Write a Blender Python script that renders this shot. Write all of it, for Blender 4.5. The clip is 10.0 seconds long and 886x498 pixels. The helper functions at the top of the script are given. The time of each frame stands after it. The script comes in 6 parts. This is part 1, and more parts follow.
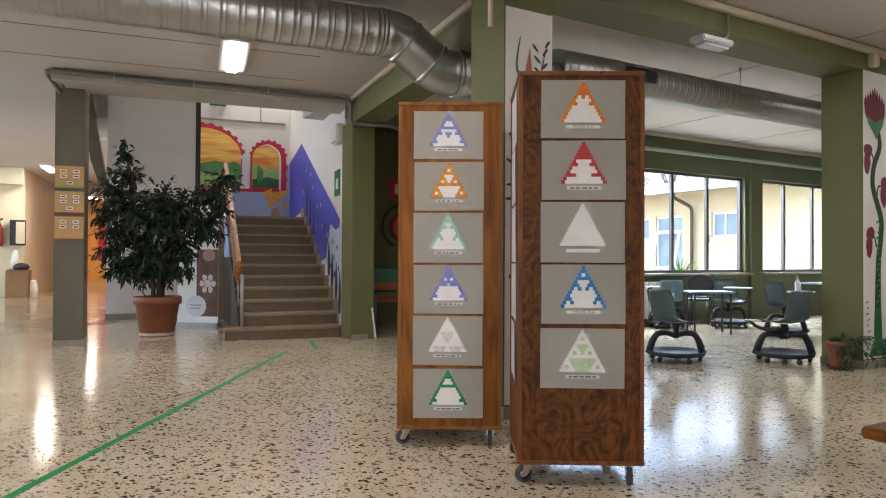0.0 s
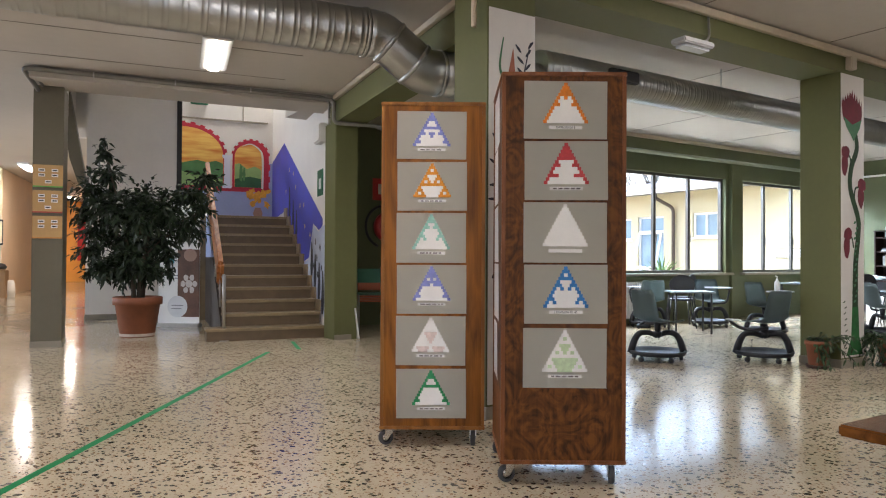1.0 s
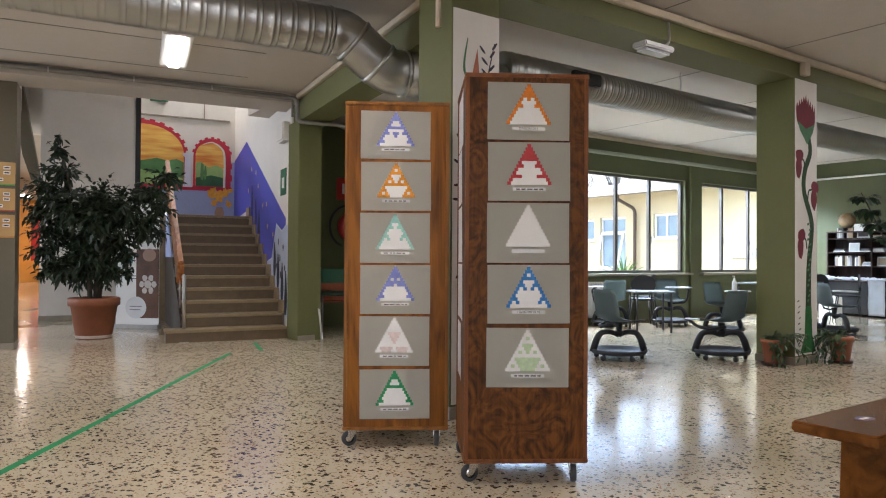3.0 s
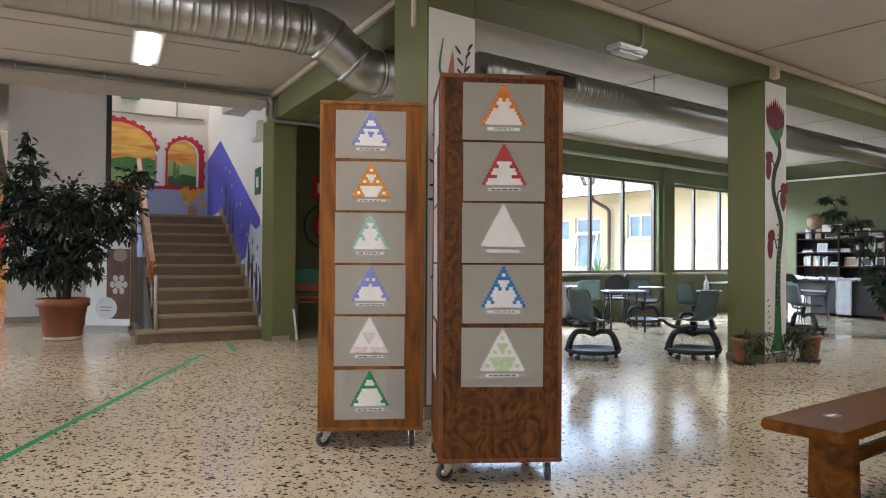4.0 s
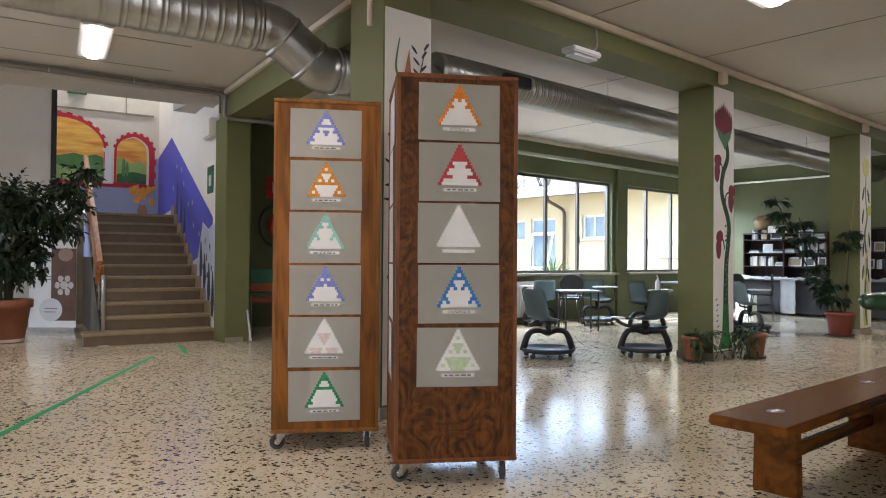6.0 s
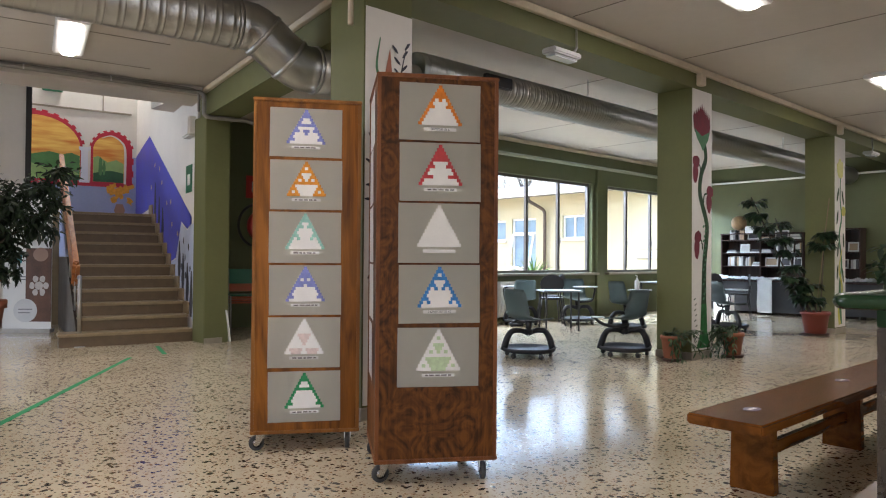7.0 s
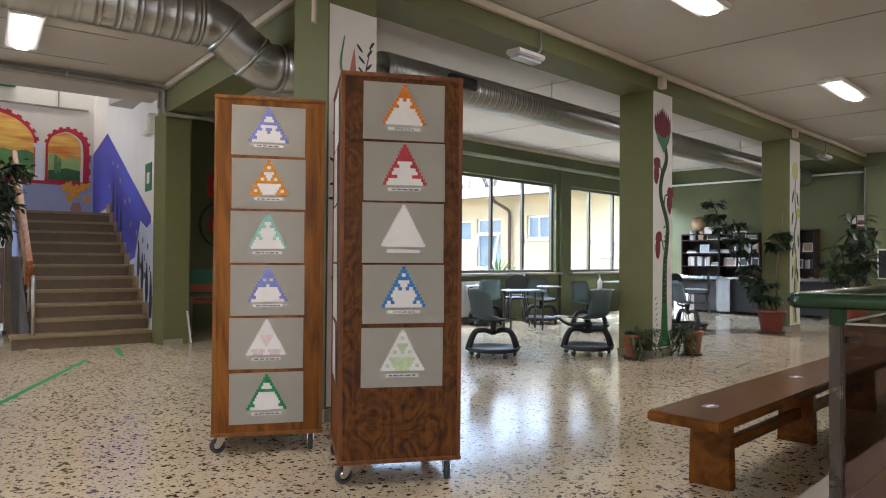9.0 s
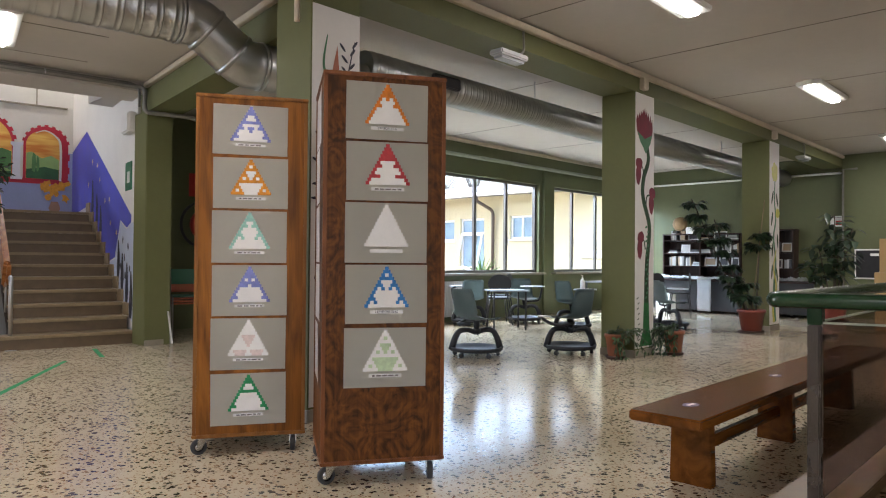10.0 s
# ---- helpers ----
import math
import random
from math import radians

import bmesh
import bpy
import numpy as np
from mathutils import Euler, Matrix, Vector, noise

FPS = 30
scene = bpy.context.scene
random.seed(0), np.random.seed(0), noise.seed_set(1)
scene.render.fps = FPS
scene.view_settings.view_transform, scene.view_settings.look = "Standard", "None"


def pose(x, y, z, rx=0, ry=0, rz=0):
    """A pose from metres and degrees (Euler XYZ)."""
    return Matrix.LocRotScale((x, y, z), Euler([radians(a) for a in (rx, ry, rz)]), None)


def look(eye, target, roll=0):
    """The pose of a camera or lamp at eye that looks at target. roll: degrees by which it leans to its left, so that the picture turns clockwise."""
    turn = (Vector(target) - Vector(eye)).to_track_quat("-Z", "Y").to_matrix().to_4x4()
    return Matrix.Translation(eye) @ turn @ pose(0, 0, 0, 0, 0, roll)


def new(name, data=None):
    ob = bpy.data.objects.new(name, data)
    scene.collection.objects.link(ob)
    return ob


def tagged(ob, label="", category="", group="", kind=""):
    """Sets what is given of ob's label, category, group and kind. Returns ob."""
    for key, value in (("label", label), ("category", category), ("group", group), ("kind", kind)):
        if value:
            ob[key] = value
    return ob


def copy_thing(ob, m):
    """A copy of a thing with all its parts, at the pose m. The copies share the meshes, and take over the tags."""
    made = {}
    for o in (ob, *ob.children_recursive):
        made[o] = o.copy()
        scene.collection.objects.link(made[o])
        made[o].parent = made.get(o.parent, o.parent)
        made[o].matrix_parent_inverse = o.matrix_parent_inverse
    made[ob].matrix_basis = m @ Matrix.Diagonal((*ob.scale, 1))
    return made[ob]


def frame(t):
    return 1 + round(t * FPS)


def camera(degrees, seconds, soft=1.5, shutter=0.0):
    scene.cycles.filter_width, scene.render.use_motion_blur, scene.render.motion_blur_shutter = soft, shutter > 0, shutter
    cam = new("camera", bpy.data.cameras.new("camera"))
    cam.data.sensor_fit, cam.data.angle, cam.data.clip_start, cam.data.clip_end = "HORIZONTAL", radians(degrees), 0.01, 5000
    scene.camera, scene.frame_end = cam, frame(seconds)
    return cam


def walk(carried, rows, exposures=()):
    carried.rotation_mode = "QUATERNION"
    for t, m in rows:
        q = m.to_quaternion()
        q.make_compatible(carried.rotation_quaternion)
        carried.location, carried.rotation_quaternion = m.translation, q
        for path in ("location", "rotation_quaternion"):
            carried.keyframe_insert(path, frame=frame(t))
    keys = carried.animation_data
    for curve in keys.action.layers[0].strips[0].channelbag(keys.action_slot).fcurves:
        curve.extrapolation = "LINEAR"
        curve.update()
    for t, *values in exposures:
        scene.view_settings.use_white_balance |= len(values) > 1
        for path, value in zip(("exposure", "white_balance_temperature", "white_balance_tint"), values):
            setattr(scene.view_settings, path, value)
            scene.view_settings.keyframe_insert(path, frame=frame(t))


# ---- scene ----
cam = camera(65.37, 10.0, soft=1.1)
PATH = [
    (0.0, pose(0.0000, -0.0000, 1.1100, 90.724, -0.304, -30.497)),
    (0.5, pose(0.0014, -0.0006, 1.1100, 90.732, -0.316, -31.233)),
    (1.0, pose(0.0026, -0.0011, 1.1100, 90.740, -0.329, -31.858)),
    (1.5, pose(0.0038, -0.0016, 1.1100, 90.748, -0.340, -32.461)),
    (2.0, pose(0.0051, -0.0021, 1.1100, 90.756, -0.352, -33.126)),
    (2.5, pose(0.0066, -0.0027, 1.1100, 90.764, -0.362, -33.869)),
    (4.0, pose(0.0122, -0.0051, 1.1100, 90.786, -0.392, -36.761)),
    (4.5, pose(0.0140, -0.0058, 1.1100, 90.793, -0.400, -37.706)),
    (5.0, pose(0.0159, -0.0066, 1.1100, 90.800, -0.408, -38.664)),
    (5.5, pose(0.0176, -0.0073, 1.1100, 90.807, -0.416, -39.511)),
    (7.0, pose(0.0222, -0.0092, 1.1100, 90.825, -0.434, -41.879)),
    (7.5, pose(0.0237, -0.0099, 1.1100, 90.830, -0.439, -42.641)),
    (8.0, pose(0.0252, -0.0105, 1.1100, 90.834, -0.443, -43.464)),
    (8.5, pose(0.0266, -0.0111, 1.1100, 90.838, -0.447, -44.137)),
    (9.0, pose(0.0278, -0.0116, 1.1100, 90.842, -0.449, -44.756)),
    (9.5, pose(0.0291, -0.0121, 1.1100, 90.845, -0.451, -45.422)),
    (10.0, pose(0.0305, -0.0127, 1.1100, 90.847, -0.452, -46.115)),
]
walk(cam, PATH, exposures=((0.0, 2.48, 6150, 16), (10.0, 2.42, 6150, 16)))

# ---- light: overcast sky outside, fluorescent lamps inside ----
world = bpy.data.worlds.new("world")
scene.world = world
world.use_nodes = True
wn = world.node_tree
sky = wn.nodes.new("ShaderNodeTexSky")
sky.sky_type = "NISHITA"
sky.sun_disc = False
sky.sun_elevation = radians(56)
sky.sun_rotation = radians(-30)
sky.air_density = 1.2
sky.dust_density = 3.0
wn.nodes["Background"].inputs["Strength"].default_value = 0.15
wn.links.new(sky.outputs["Color"], wn.nodes["Background"].inputs["Color"])
sun = new("sun", bpy.data.lights.new("sun", "SUN"))
sun.data.energy = 0.9
sun.data.angle = radians(35)
sun.data.color = (1.0, 0.97, 0.92)
sun.matrix_world = look((-4.0, 7.0, 12.0), (0, 0, 0))

LAMP_W = 7.0      # watts of each lit ceiling lamp
WINDOW_W = 118.0   # watts of sky light over each window
CORRIDOR_W = 9.5
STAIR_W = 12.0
WEST_W = 100.0     # watts of daylight in the unseen opening added beside the corridor
REAR_W = 6.0      # watts of daylight in each unseen opening added behind the camera


def area_lamp(name, w, h, energy, m, color=(1, 1, 1)):
    d = bpy.data.lights.new(name, "AREA")
    d.shape, d.size, d.size_y, d.energy, d.color = "RECTANGLE", w, h, energy, color
    ob = new(name, d)
    ob.matrix_world = m
    return ob


# ---- materials ----
def mat(name, color, rough=0.6, metal=0.0, vary=0.12, scale=6.0, bump=0.0, bump_scale=60.0, stain=None, coat=0.0):
    """A plain surface with blotches, fine grain and relief."""
    m = bpy.data.materials.new(name)
    m.use_nodes = True
    t = m.node_tree
    b = t.nodes["Principled BSDF"]
    co = t.nodes.new("ShaderNodeTexCoord")
    n1 = t.nodes.new("ShaderNodeTexNoise")
    n1.inputs["Scale"].default_value = scale
    n1.inputs["Detail"].default_value = 6
    n2 = t.nodes.new("ShaderNodeTexNoise")
    n2.inputs["Scale"].default_value = scale * 11
    n2.inputs["Detail"].default_value = 3
    for n in (n1, n2):
        t.links.new(co.outputs["Object"], n.inputs["Vector"])
    mx = t.nodes.new("ShaderNodeMath")
    mx.operation = "MULTIPLY_ADD"
    mx.inputs[1].default_value = 0.35
    t.links.new(n2.outputs["Fac"], mx.inputs[0])
    t.links.new(n1.outputs["Fac"], mx.inputs[2])
    r = t.nodes.new("ShaderNodeValToRGB")
    r.color_ramp.elements[0].position = 0.4
    r.color_ramp.elements[1].position = 0.95
    c = Vector(color[:3])
    dark = stain or tuple(c * (1 - vary))
    r.color_ramp.elements[0].color = (*dark, 1)
    r.color_ramp.elements[1].color = (*(c * (1 + vary * 0.5)), 1)
    t.links.new(mx.outputs[0], r.inputs["Fac"])
    t.links.new(r.outputs["Color"], b.inputs["Base Color"])
    b.inputs["Roughness"].default_value = rough
    b.inputs["Metallic"].default_value = metal
    b.inputs["Coat Weight"].default_value = coat
    rr = t.nodes.new("ShaderNodeMapRange")
    rr.inputs["To Min"].default_value = max(0.02, rough - 0.08)
    rr.inputs["To Max"].default_value = min(1, rough + 0.1)
    t.links.new(n1.outputs["Fac"], rr.inputs["Value"])
    t.links.new(rr.outputs["Result"], b.inputs["Roughness"])
    if bump:
        n3 = t.nodes.new("ShaderNodeTexNoise")
        n3.inputs["Scale"].default_value = bump_scale
        n3.inputs["Detail"].default_value = 4
        t.links.new(co.outputs["Object"], n3.inputs["Vector"])
        bp = t.nodes.new("ShaderNodeBump")
        bp.inputs["Strength"].default_value = bump
        bp.inputs["Distance"].default_value = 0.004
        t.links.new(n3.outputs["Fac"], bp.inputs["Height"])
        t.links.new(bp.outputs["Normal"], b.inputs["Normal"])
    return m


def terrazzo():
    """Polished terrazzo: dark, rust and pale chips in a beige ground."""
    m = bpy.data.materials.new("terrazzo")
    m.use_nodes = True
    t = m.node_tree
    b = t.nodes["Principled BSDF"]
    co = t.nodes.new("ShaderNodeTexCoord")
    warp = t.nodes.new("ShaderNodeTexNoise")
    warp.inputs["Scale"].default_value = 30
    t.links.new(co.outputs["Object"], warp.inputs["Vector"])
    add = t.nodes.new("ShaderNodeVectorMath")
    add.operation = "MULTIPLY_ADD"
    add.inputs[1].default_value = (0.02, 0.02, 0.02)
    t.links.new(warp.outputs["Color"], add.inputs[0])
    t.links.new(co.outputs["Object"], add.inputs[2])
    base = t.nodes.new("ShaderNodeValToRGB")
    big = t.nodes.new("ShaderNodeTexNoise")
    big.inputs["Scale"].default_value = 0.7
    big.inputs["Detail"].default_value = 5
    t.links.new(co.outputs["Object"], big.inputs["Vector"])
    base.color_ramp.elements[0].position = 0.3
    base.color_ramp.elements[1].position = 0.75
    base.color_ramp.elements[0].color = (0.50, 0.425, 0.29, 1)
    base.color_ramp.elements[1].color = (0.65, 0.565, 0.415, 1)
    t.links.new(big.outputs["Fac"], base.inputs["Fac"])
    col = base.outputs["Color"]
    # chip layers: scale, share of cells that hold a chip, chip size, colours
    for scale, share, size, ca, cb in ((95, 0.5, 0.42, (0.66, 0.57, 0.43, 1), (0.36, 0.25, 0.15, 1)),
                                       (64, 0.42, 0.40, (0.13, 0.085, 0.05, 1), (0.40, 0.25, 0.13, 1)),
                                       (40, 0.46, 0.39, (0.012, 0.010, 0.009, 1), (0.06, 0.042, 0.03, 1)),
                                       (27, 0.16, 0.34, (0.010, 0.009, 0.009, 1), (0.11, 0.07, 0.04, 1))):
        v = t.nodes.new("ShaderNodeTexVoronoi")
        v.inputs["Scale"].default_value = scale
        t.links.new(add.outputs[0], v.inputs["Vector"])
        sep = t.nodes.new("ShaderNodeSeparateColor")
        t.links.new(v.outputs["Color"], sep.inputs["Color"])
        has = t.nodes.new("ShaderNodeMath")
        has.operation = "LESS_THAN"
        has.inputs[1].default_value = share
        t.links.new(sep.outputs["Red"], has.inputs[0])
        lim = t.nodes.new("ShaderNodeMath")
        lim.operation = "MULTIPLY"
        lim.inputs[1].default_value = size * 1.5
        t.links.new(sep.outputs["Green"], lim.inputs[0])
        near = t.nodes.new("ShaderNodeMath")
        near.operation = "LESS_THAN"
        t.links.new(v.outputs["Distance"], near.inputs[0])
        t.links.new(lim.outputs[0], near.inputs[1])
        both = t.nodes.new("ShaderNodeMath")
        both.operation = "MULTIPLY"
        t.links.new(has.outputs[0], both.inputs[0])
        t.links.new(near.outputs[0], both.inputs[1])
        chip = t.nodes.new("ShaderNodeMix")
        chip.data_type = "RGBA"
        chip.inputs[6].default_value, chip.inputs[7].default_value = ca, cb
        t.links.new(sep.outputs["Blue"], chip.inputs[0])
        mix = t.nodes.new("ShaderNodeMix")
        mix.data_type = "RGBA"
        t.links.new(both.outputs[0], mix.inputs[0])
        t.links.new(col, mix.inputs[6])
        t.links.new(chip.outputs[2], mix.inputs[7])
        col = mix.outputs[2]
    t.links.new(col, b.inputs["Base Color"])
    rr = t.nodes.new("ShaderNodeMapRange")
    rr.inputs["To Min"].default_value = 0.10
    rr.inputs["To Max"].default_value = 0.19
    t.links.new(big.outputs["Fac"], rr.inputs["Value"])
    t.links.new(rr.outputs["Result"], b.inputs["Roughness"])
    b.inputs["IOR"].default_value = 1.76
    bp = t.nodes.new("ShaderNodeBump")
    bp.inputs["Strength"].default_value = 0.03
    bp.inputs["Distance"].default_value = 0.01
    n3 = t.nodes.new("ShaderNodeTexNoise")
    n3.inputs["Scale"].default_value = 5
    t.links.new(co.outputs["Object"], n3.inputs["Vector"])
    t.links.new(n3.outputs["Fac"], bp.inputs["Height"])
    t.links.new(bp.outputs["Normal"], b.inputs["Normal"])
    return m


def wood(name, light, dark, rough=0.35, scale=1.0, axis=2, burl=1.0, coat=0.1, along=1.3):
    """Varnished wood with stretched grain along one axis and swirling figure."""
    m = bpy.data.materials.new(name)
    m.use_nodes = True
    t = m.node_tree
    b = t.nodes["Principled BSDF"]
    co = t.nodes.new("ShaderNodeTexCoord")
    info = t.nodes.new("ShaderNodeObjectInfo")
    off = t.nodes.new("ShaderNodeVectorMath")
    off.operation = "ADD"
    sc = t.nodes.new("ShaderNodeMath")
    sc.operation = "MULTIPLY"
    sc.inputs[1].default_value = 17.0
    t.links.new(info.outputs["Random"], sc.inputs[0])
    t.links.new(co.outputs["Object"], off.inputs[0])
    t.links.new(sc.outputs[0], off.inputs[1])
    mp = t.nodes.new("ShaderNodeMapping")
    s = [9.0 * scale] * 3
    s[axis] = along * scale
    mp.inputs["Scale"].default_value = s
    t.links.new(off.outputs[0], mp.inputs["Vector"])
    n1 = t.nodes.new("ShaderNodeTexNoise")
    n1.inputs["Scale"].default_value = 1.0
    n1.inputs["Detail"].default_value = 8
    n1.inputs["Distortion"].default_value = 1.6 * burl
    t.links.new(mp.outputs["Vector"], n1.inputs["Vector"])
    mp2 = t.nodes.new("ShaderNodeMapping")
    s2 = [140.0 * scale] * 3
    s2[axis] = 5.0 * scale
    mp2.inputs["Scale"].default_value = s2
    t.links.new(off.outputs[0], mp2.inputs["Vector"])
    n2 = t.nodes.new("ShaderNodeTexNoise")
    n2.inputs["Scale"].default_value = 1.0
    n2.inputs["Detail"].default_value = 4
    t.links.new(mp2.outputs["Vector"], n2.inputs["Vector"])
    mx = t.nodes.new("ShaderNodeMath")
    mx.operation = "MULTIPLY_ADD"
    mx.inputs[1].default_value = 0.3
    t.links.new(n2.outputs["Fac"], mx.inputs[0])
    t.links.new(n1.outputs["Fac"], mx.inputs[2])
    r = t.nodes.new("ShaderNodeValToRGB")
    r.color_ramp.elements[0].position = 0.47
    r.color_ramp.elements[1].position = 0.8
    r.color_ramp.elements[0].color = (*dark, 1)
    r.color_ramp.elements[1].color = (*light, 1)
    t.links.new(mx.outputs[0], r.inputs["Fac"])
    t.links.new(r.outputs["Color"], b.inputs["Base Color"])
    b.inputs["Roughness"].default_value = rough
    b.inputs["Coat Weight"].default_value = coat
    b.inputs["Coat Roughness"].default_value = 0.2
    b.inputs["Specular IOR Level"].default_value = 0.18
    bp = t.nodes.new("ShaderNodeBump")
    bp.inputs["Strength"].default_value = 0.08
    bp.inputs["Distance"].default_value = 0.002
    t.links.new(n2.outputs["Fac"], bp.inputs["Height"])
    t.links.new(bp.outputs["Normal"], b.inputs["Normal"])
    return m


def glow(name, color, strength):
    m = bpy.data.materials.new(name)
    m.use_nodes = True
    b = m.node_tree.nodes["Principled BSDF"]
    b.inputs["Base Color"].default_value = (*color, 1)
    b.inputs["Emission Color"].default_value = (*color, 1)
    b.inputs["Emission Strength"].default_value = strength
    return m


def glass(name, tint=(0.95, 0.97, 0.96), rough=0.0):
    m = bpy.data.materials.new(name)
    m.use_nodes = True
    b = m.node_tree.nodes["Principled BSDF"]
    b.inputs["Base Color"].default_value = (*tint, 1)
    b.inputs["Transmission Weight"].default_value = 1.0
    b.inputs["Roughness"].default_value = rough
    b.inputs["IOR"].default_value = 1.05
    return m


TERRAZZO = terrazzo()
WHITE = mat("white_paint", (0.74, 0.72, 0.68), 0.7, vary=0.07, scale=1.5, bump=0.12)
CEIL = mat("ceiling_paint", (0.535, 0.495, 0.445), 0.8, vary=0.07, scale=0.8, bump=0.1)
GREEN = mat("green_paint", (0.124, 0.130, 0.045), 0.66, vary=0.12, scale=1.8, bump=0.15)
GREEN_WALL = mat("green_wall_paint", (0.110, 0.125, 0.054), 0.55, vary=0.1, scale=1.4, bump=0.15)
GREY_GREEN = mat("drab_pillar_paint", (0.13, 0.115, 0.075), 0.45, vary=0.12, scale=2.0, bump=0.15)
TRIM = mat("cream_trim_paint", (0.60, 0.52, 0.40), 0.5, vary=0.1, scale=5)
PEACH = mat("peach_wall_paint", (0.76, 0.60, 0.44), 0.6, vary=0.08, scale=1.2)
ORANGE_WALL = mat("ochre_paint", (0.72, 0.36, 0.07), 0.5, vary=0.1, scale=2)
BASEBOARD = mat("baseboard_stone", (0.30, 0.27, 0.21), 0.4, vary=0.2, scale=8)
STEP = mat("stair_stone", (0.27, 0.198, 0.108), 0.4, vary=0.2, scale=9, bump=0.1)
# riser faces: the stair stone darkened, their shade put into the colour
STEP_SHADED = mat("stair_stone_shaded", (0.13, 0.087, 0.046), 0.45, vary=0.22, scale=9, bump=0.1)
SKIRT_BLUE = mat("pale_blue_paint", (0.33, 0.40, 0.66), 0.6, vary=0.12, scale=2)
BLUE = mat("ultramarine_paint", (0.075, 0.085, 0.52), 0.55, vary=0.2, scale=4)
DUCT = mat("galvanised_steel", (0.43, 0.44, 0.43), 0.36, metal=1.0, vary=0.06, scale=2)
STEEL = mat("brushed_steel", (0.5, 0.5, 0.5), 0.32, metal=1.0, vary=0.15, scale=12)
CONDUIT = mat("grey_conduit", (0.24, 0.23, 0.21), 0.45, metal=0.3, vary=0.15, scale=10)
TOWER = wood("dark_veneer", (0.175, 0.060, 0.010), (0.050, 0.017, 0.004), 0.5, 0.75, 2, 3.0, 0.0, 6.5)
TOWER_B = wood("amber_veneer", (0.30, 0.108, 0.012), (0.115, 0.038, 0.005), 0.42, 0.9, 2, 1.2, 0.0)
EDGE_D = wood("dark_edging", (0.26, 0.095, 0.03), (0.11, 0.036, 0.013), 0.42, 1.5, 2, 0.5, 0.0)
EDGE = wood("amber_edging", (0.33, 0.14, 0.030), (0.18, 0.068, 0.015), 0.42, 1.5, 2, 0.5, 0.0)
BENCH = wood("bench_wood", (0.19, 0.066, 0.011), (0.085, 0.028, 0.005), 0.25, 1.5, 0, 0.4, 0.2)
HANDRAIL = wood("handrail_wood", (0.42, 0.17, 0.055), (0.24, 0.085, 0.028), 0.4, 2.0, 1, 0.4, 0.0)
BLACK = mat("black_plastic", (0.022, 0.022, 0.024), 0.45, vary=0.2, scale=20)
RUBBER = mat("grey_rubber", (0.05, 0.05, 0.05), 0.6, vary=0.2, scale=30)
TERRACOTTA = mat("terracotta", (0.25, 0.082, 0.036), 0.6, vary=0.22, scale=7, bump=0.3)
WHITE_PL = mat("white_plastic", (0.8, 0.8, 0.78), 0.4, vary=0.04, scale=8)
LAMP_GLOW = glow("lamp_tube_light", (1.0, 0.97, 0.9), 4.5)
GLASS = glass("window_glass")
FRAME = mat("bronze_aluminium", (0.16, 0.155, 0.145), 0.4, metal=0.6, vary=0.15, scale=10)
TAPE = mat("green_tape", (0.010, 0.22, 0.07), 0.7, vary=0.12, scale=9)
TAPE.node_tree.nodes["Principled BSDF"].inputs["Specular IOR Level"].default_value = 0.15

# ---- building helpers ----


def link_part(name, bm, material, parent=None, label=""):
    me = bpy.data.meshes.new(name)
    bmesh.ops.recalc_face_normals(bm, faces=bm.faces)
    bm.to_mesh(me)
    bm.free()
    for mm in (material if isinstance(material, (list, tuple)) else (material,)):
        me.materials.append(mm)
    ob = new(name, me)
    if parent is not None:
        ob.parent = parent
    if label:
        ob["label"] = label
    return ob


part = link_part


def box(bm, lo, hi, m=None, bevel=0.0, slot=0):
    """Adds a box from corner to corner, turned by m, its edges rounded by bevel."""
    lo, hi = Vector(lo), Vector(hi)
    tmp = bmesh.new()
    bmesh.ops.create_cube(tmp, size=1, matrix=Matrix.Translation((lo + hi) / 2) @ Matrix.Diagonal((*(hi - lo), 1)))
    if bevel:
        bmesh.ops.bevel(tmp, geom=tmp.edges[:], offset=bevel, segments=2, affect="EDGES")
    return merge(bm, tmp, m, slot)


def merge(bm, tmp, m=None, slot=0):
    if m is not None:
        bmesh.ops.transform(tmp, matrix=m, verts=tmp.verts)
    vs = {}
    for v in tmp.verts:
        vs[v] = bm.verts.new(v.co)
    for f in tmp.faces:
        try:
            g = bm.faces.new([vs[v] for v in f.verts])
        except ValueError:
            continue
        g.material_index = slot or f.material_index
        g.smooth = f.smooth
    tmp.free()
    return bm


def prism(bm, outline, depth, m=None, slot=0, bevel=0.0):
    """A plate: the outline (x, y) in the xy plane, extruded by depth along z, then placed by m."""
    tmp = bmesh.new()
    lo = [tmp.verts.new((x, y, 0)) for x, y in outline]
    hi = [tmp.verts.new((x, y, depth)) for x, y in outline]
    tmp.faces.new(lo[::-1])
    tmp.faces.new(hi)
    n = len(outline)
    for i in range(n):
        tmp.faces.new((lo[i], lo[(i + 1) % n], hi[(i + 1) % n], hi[i]))
    if bevel:
        bmesh.ops.bevel(tmp, geom=tmp.edges[:], offset=bevel, segments=2, affect="EDGES")
    return merge(bm, tmp, m, slot)


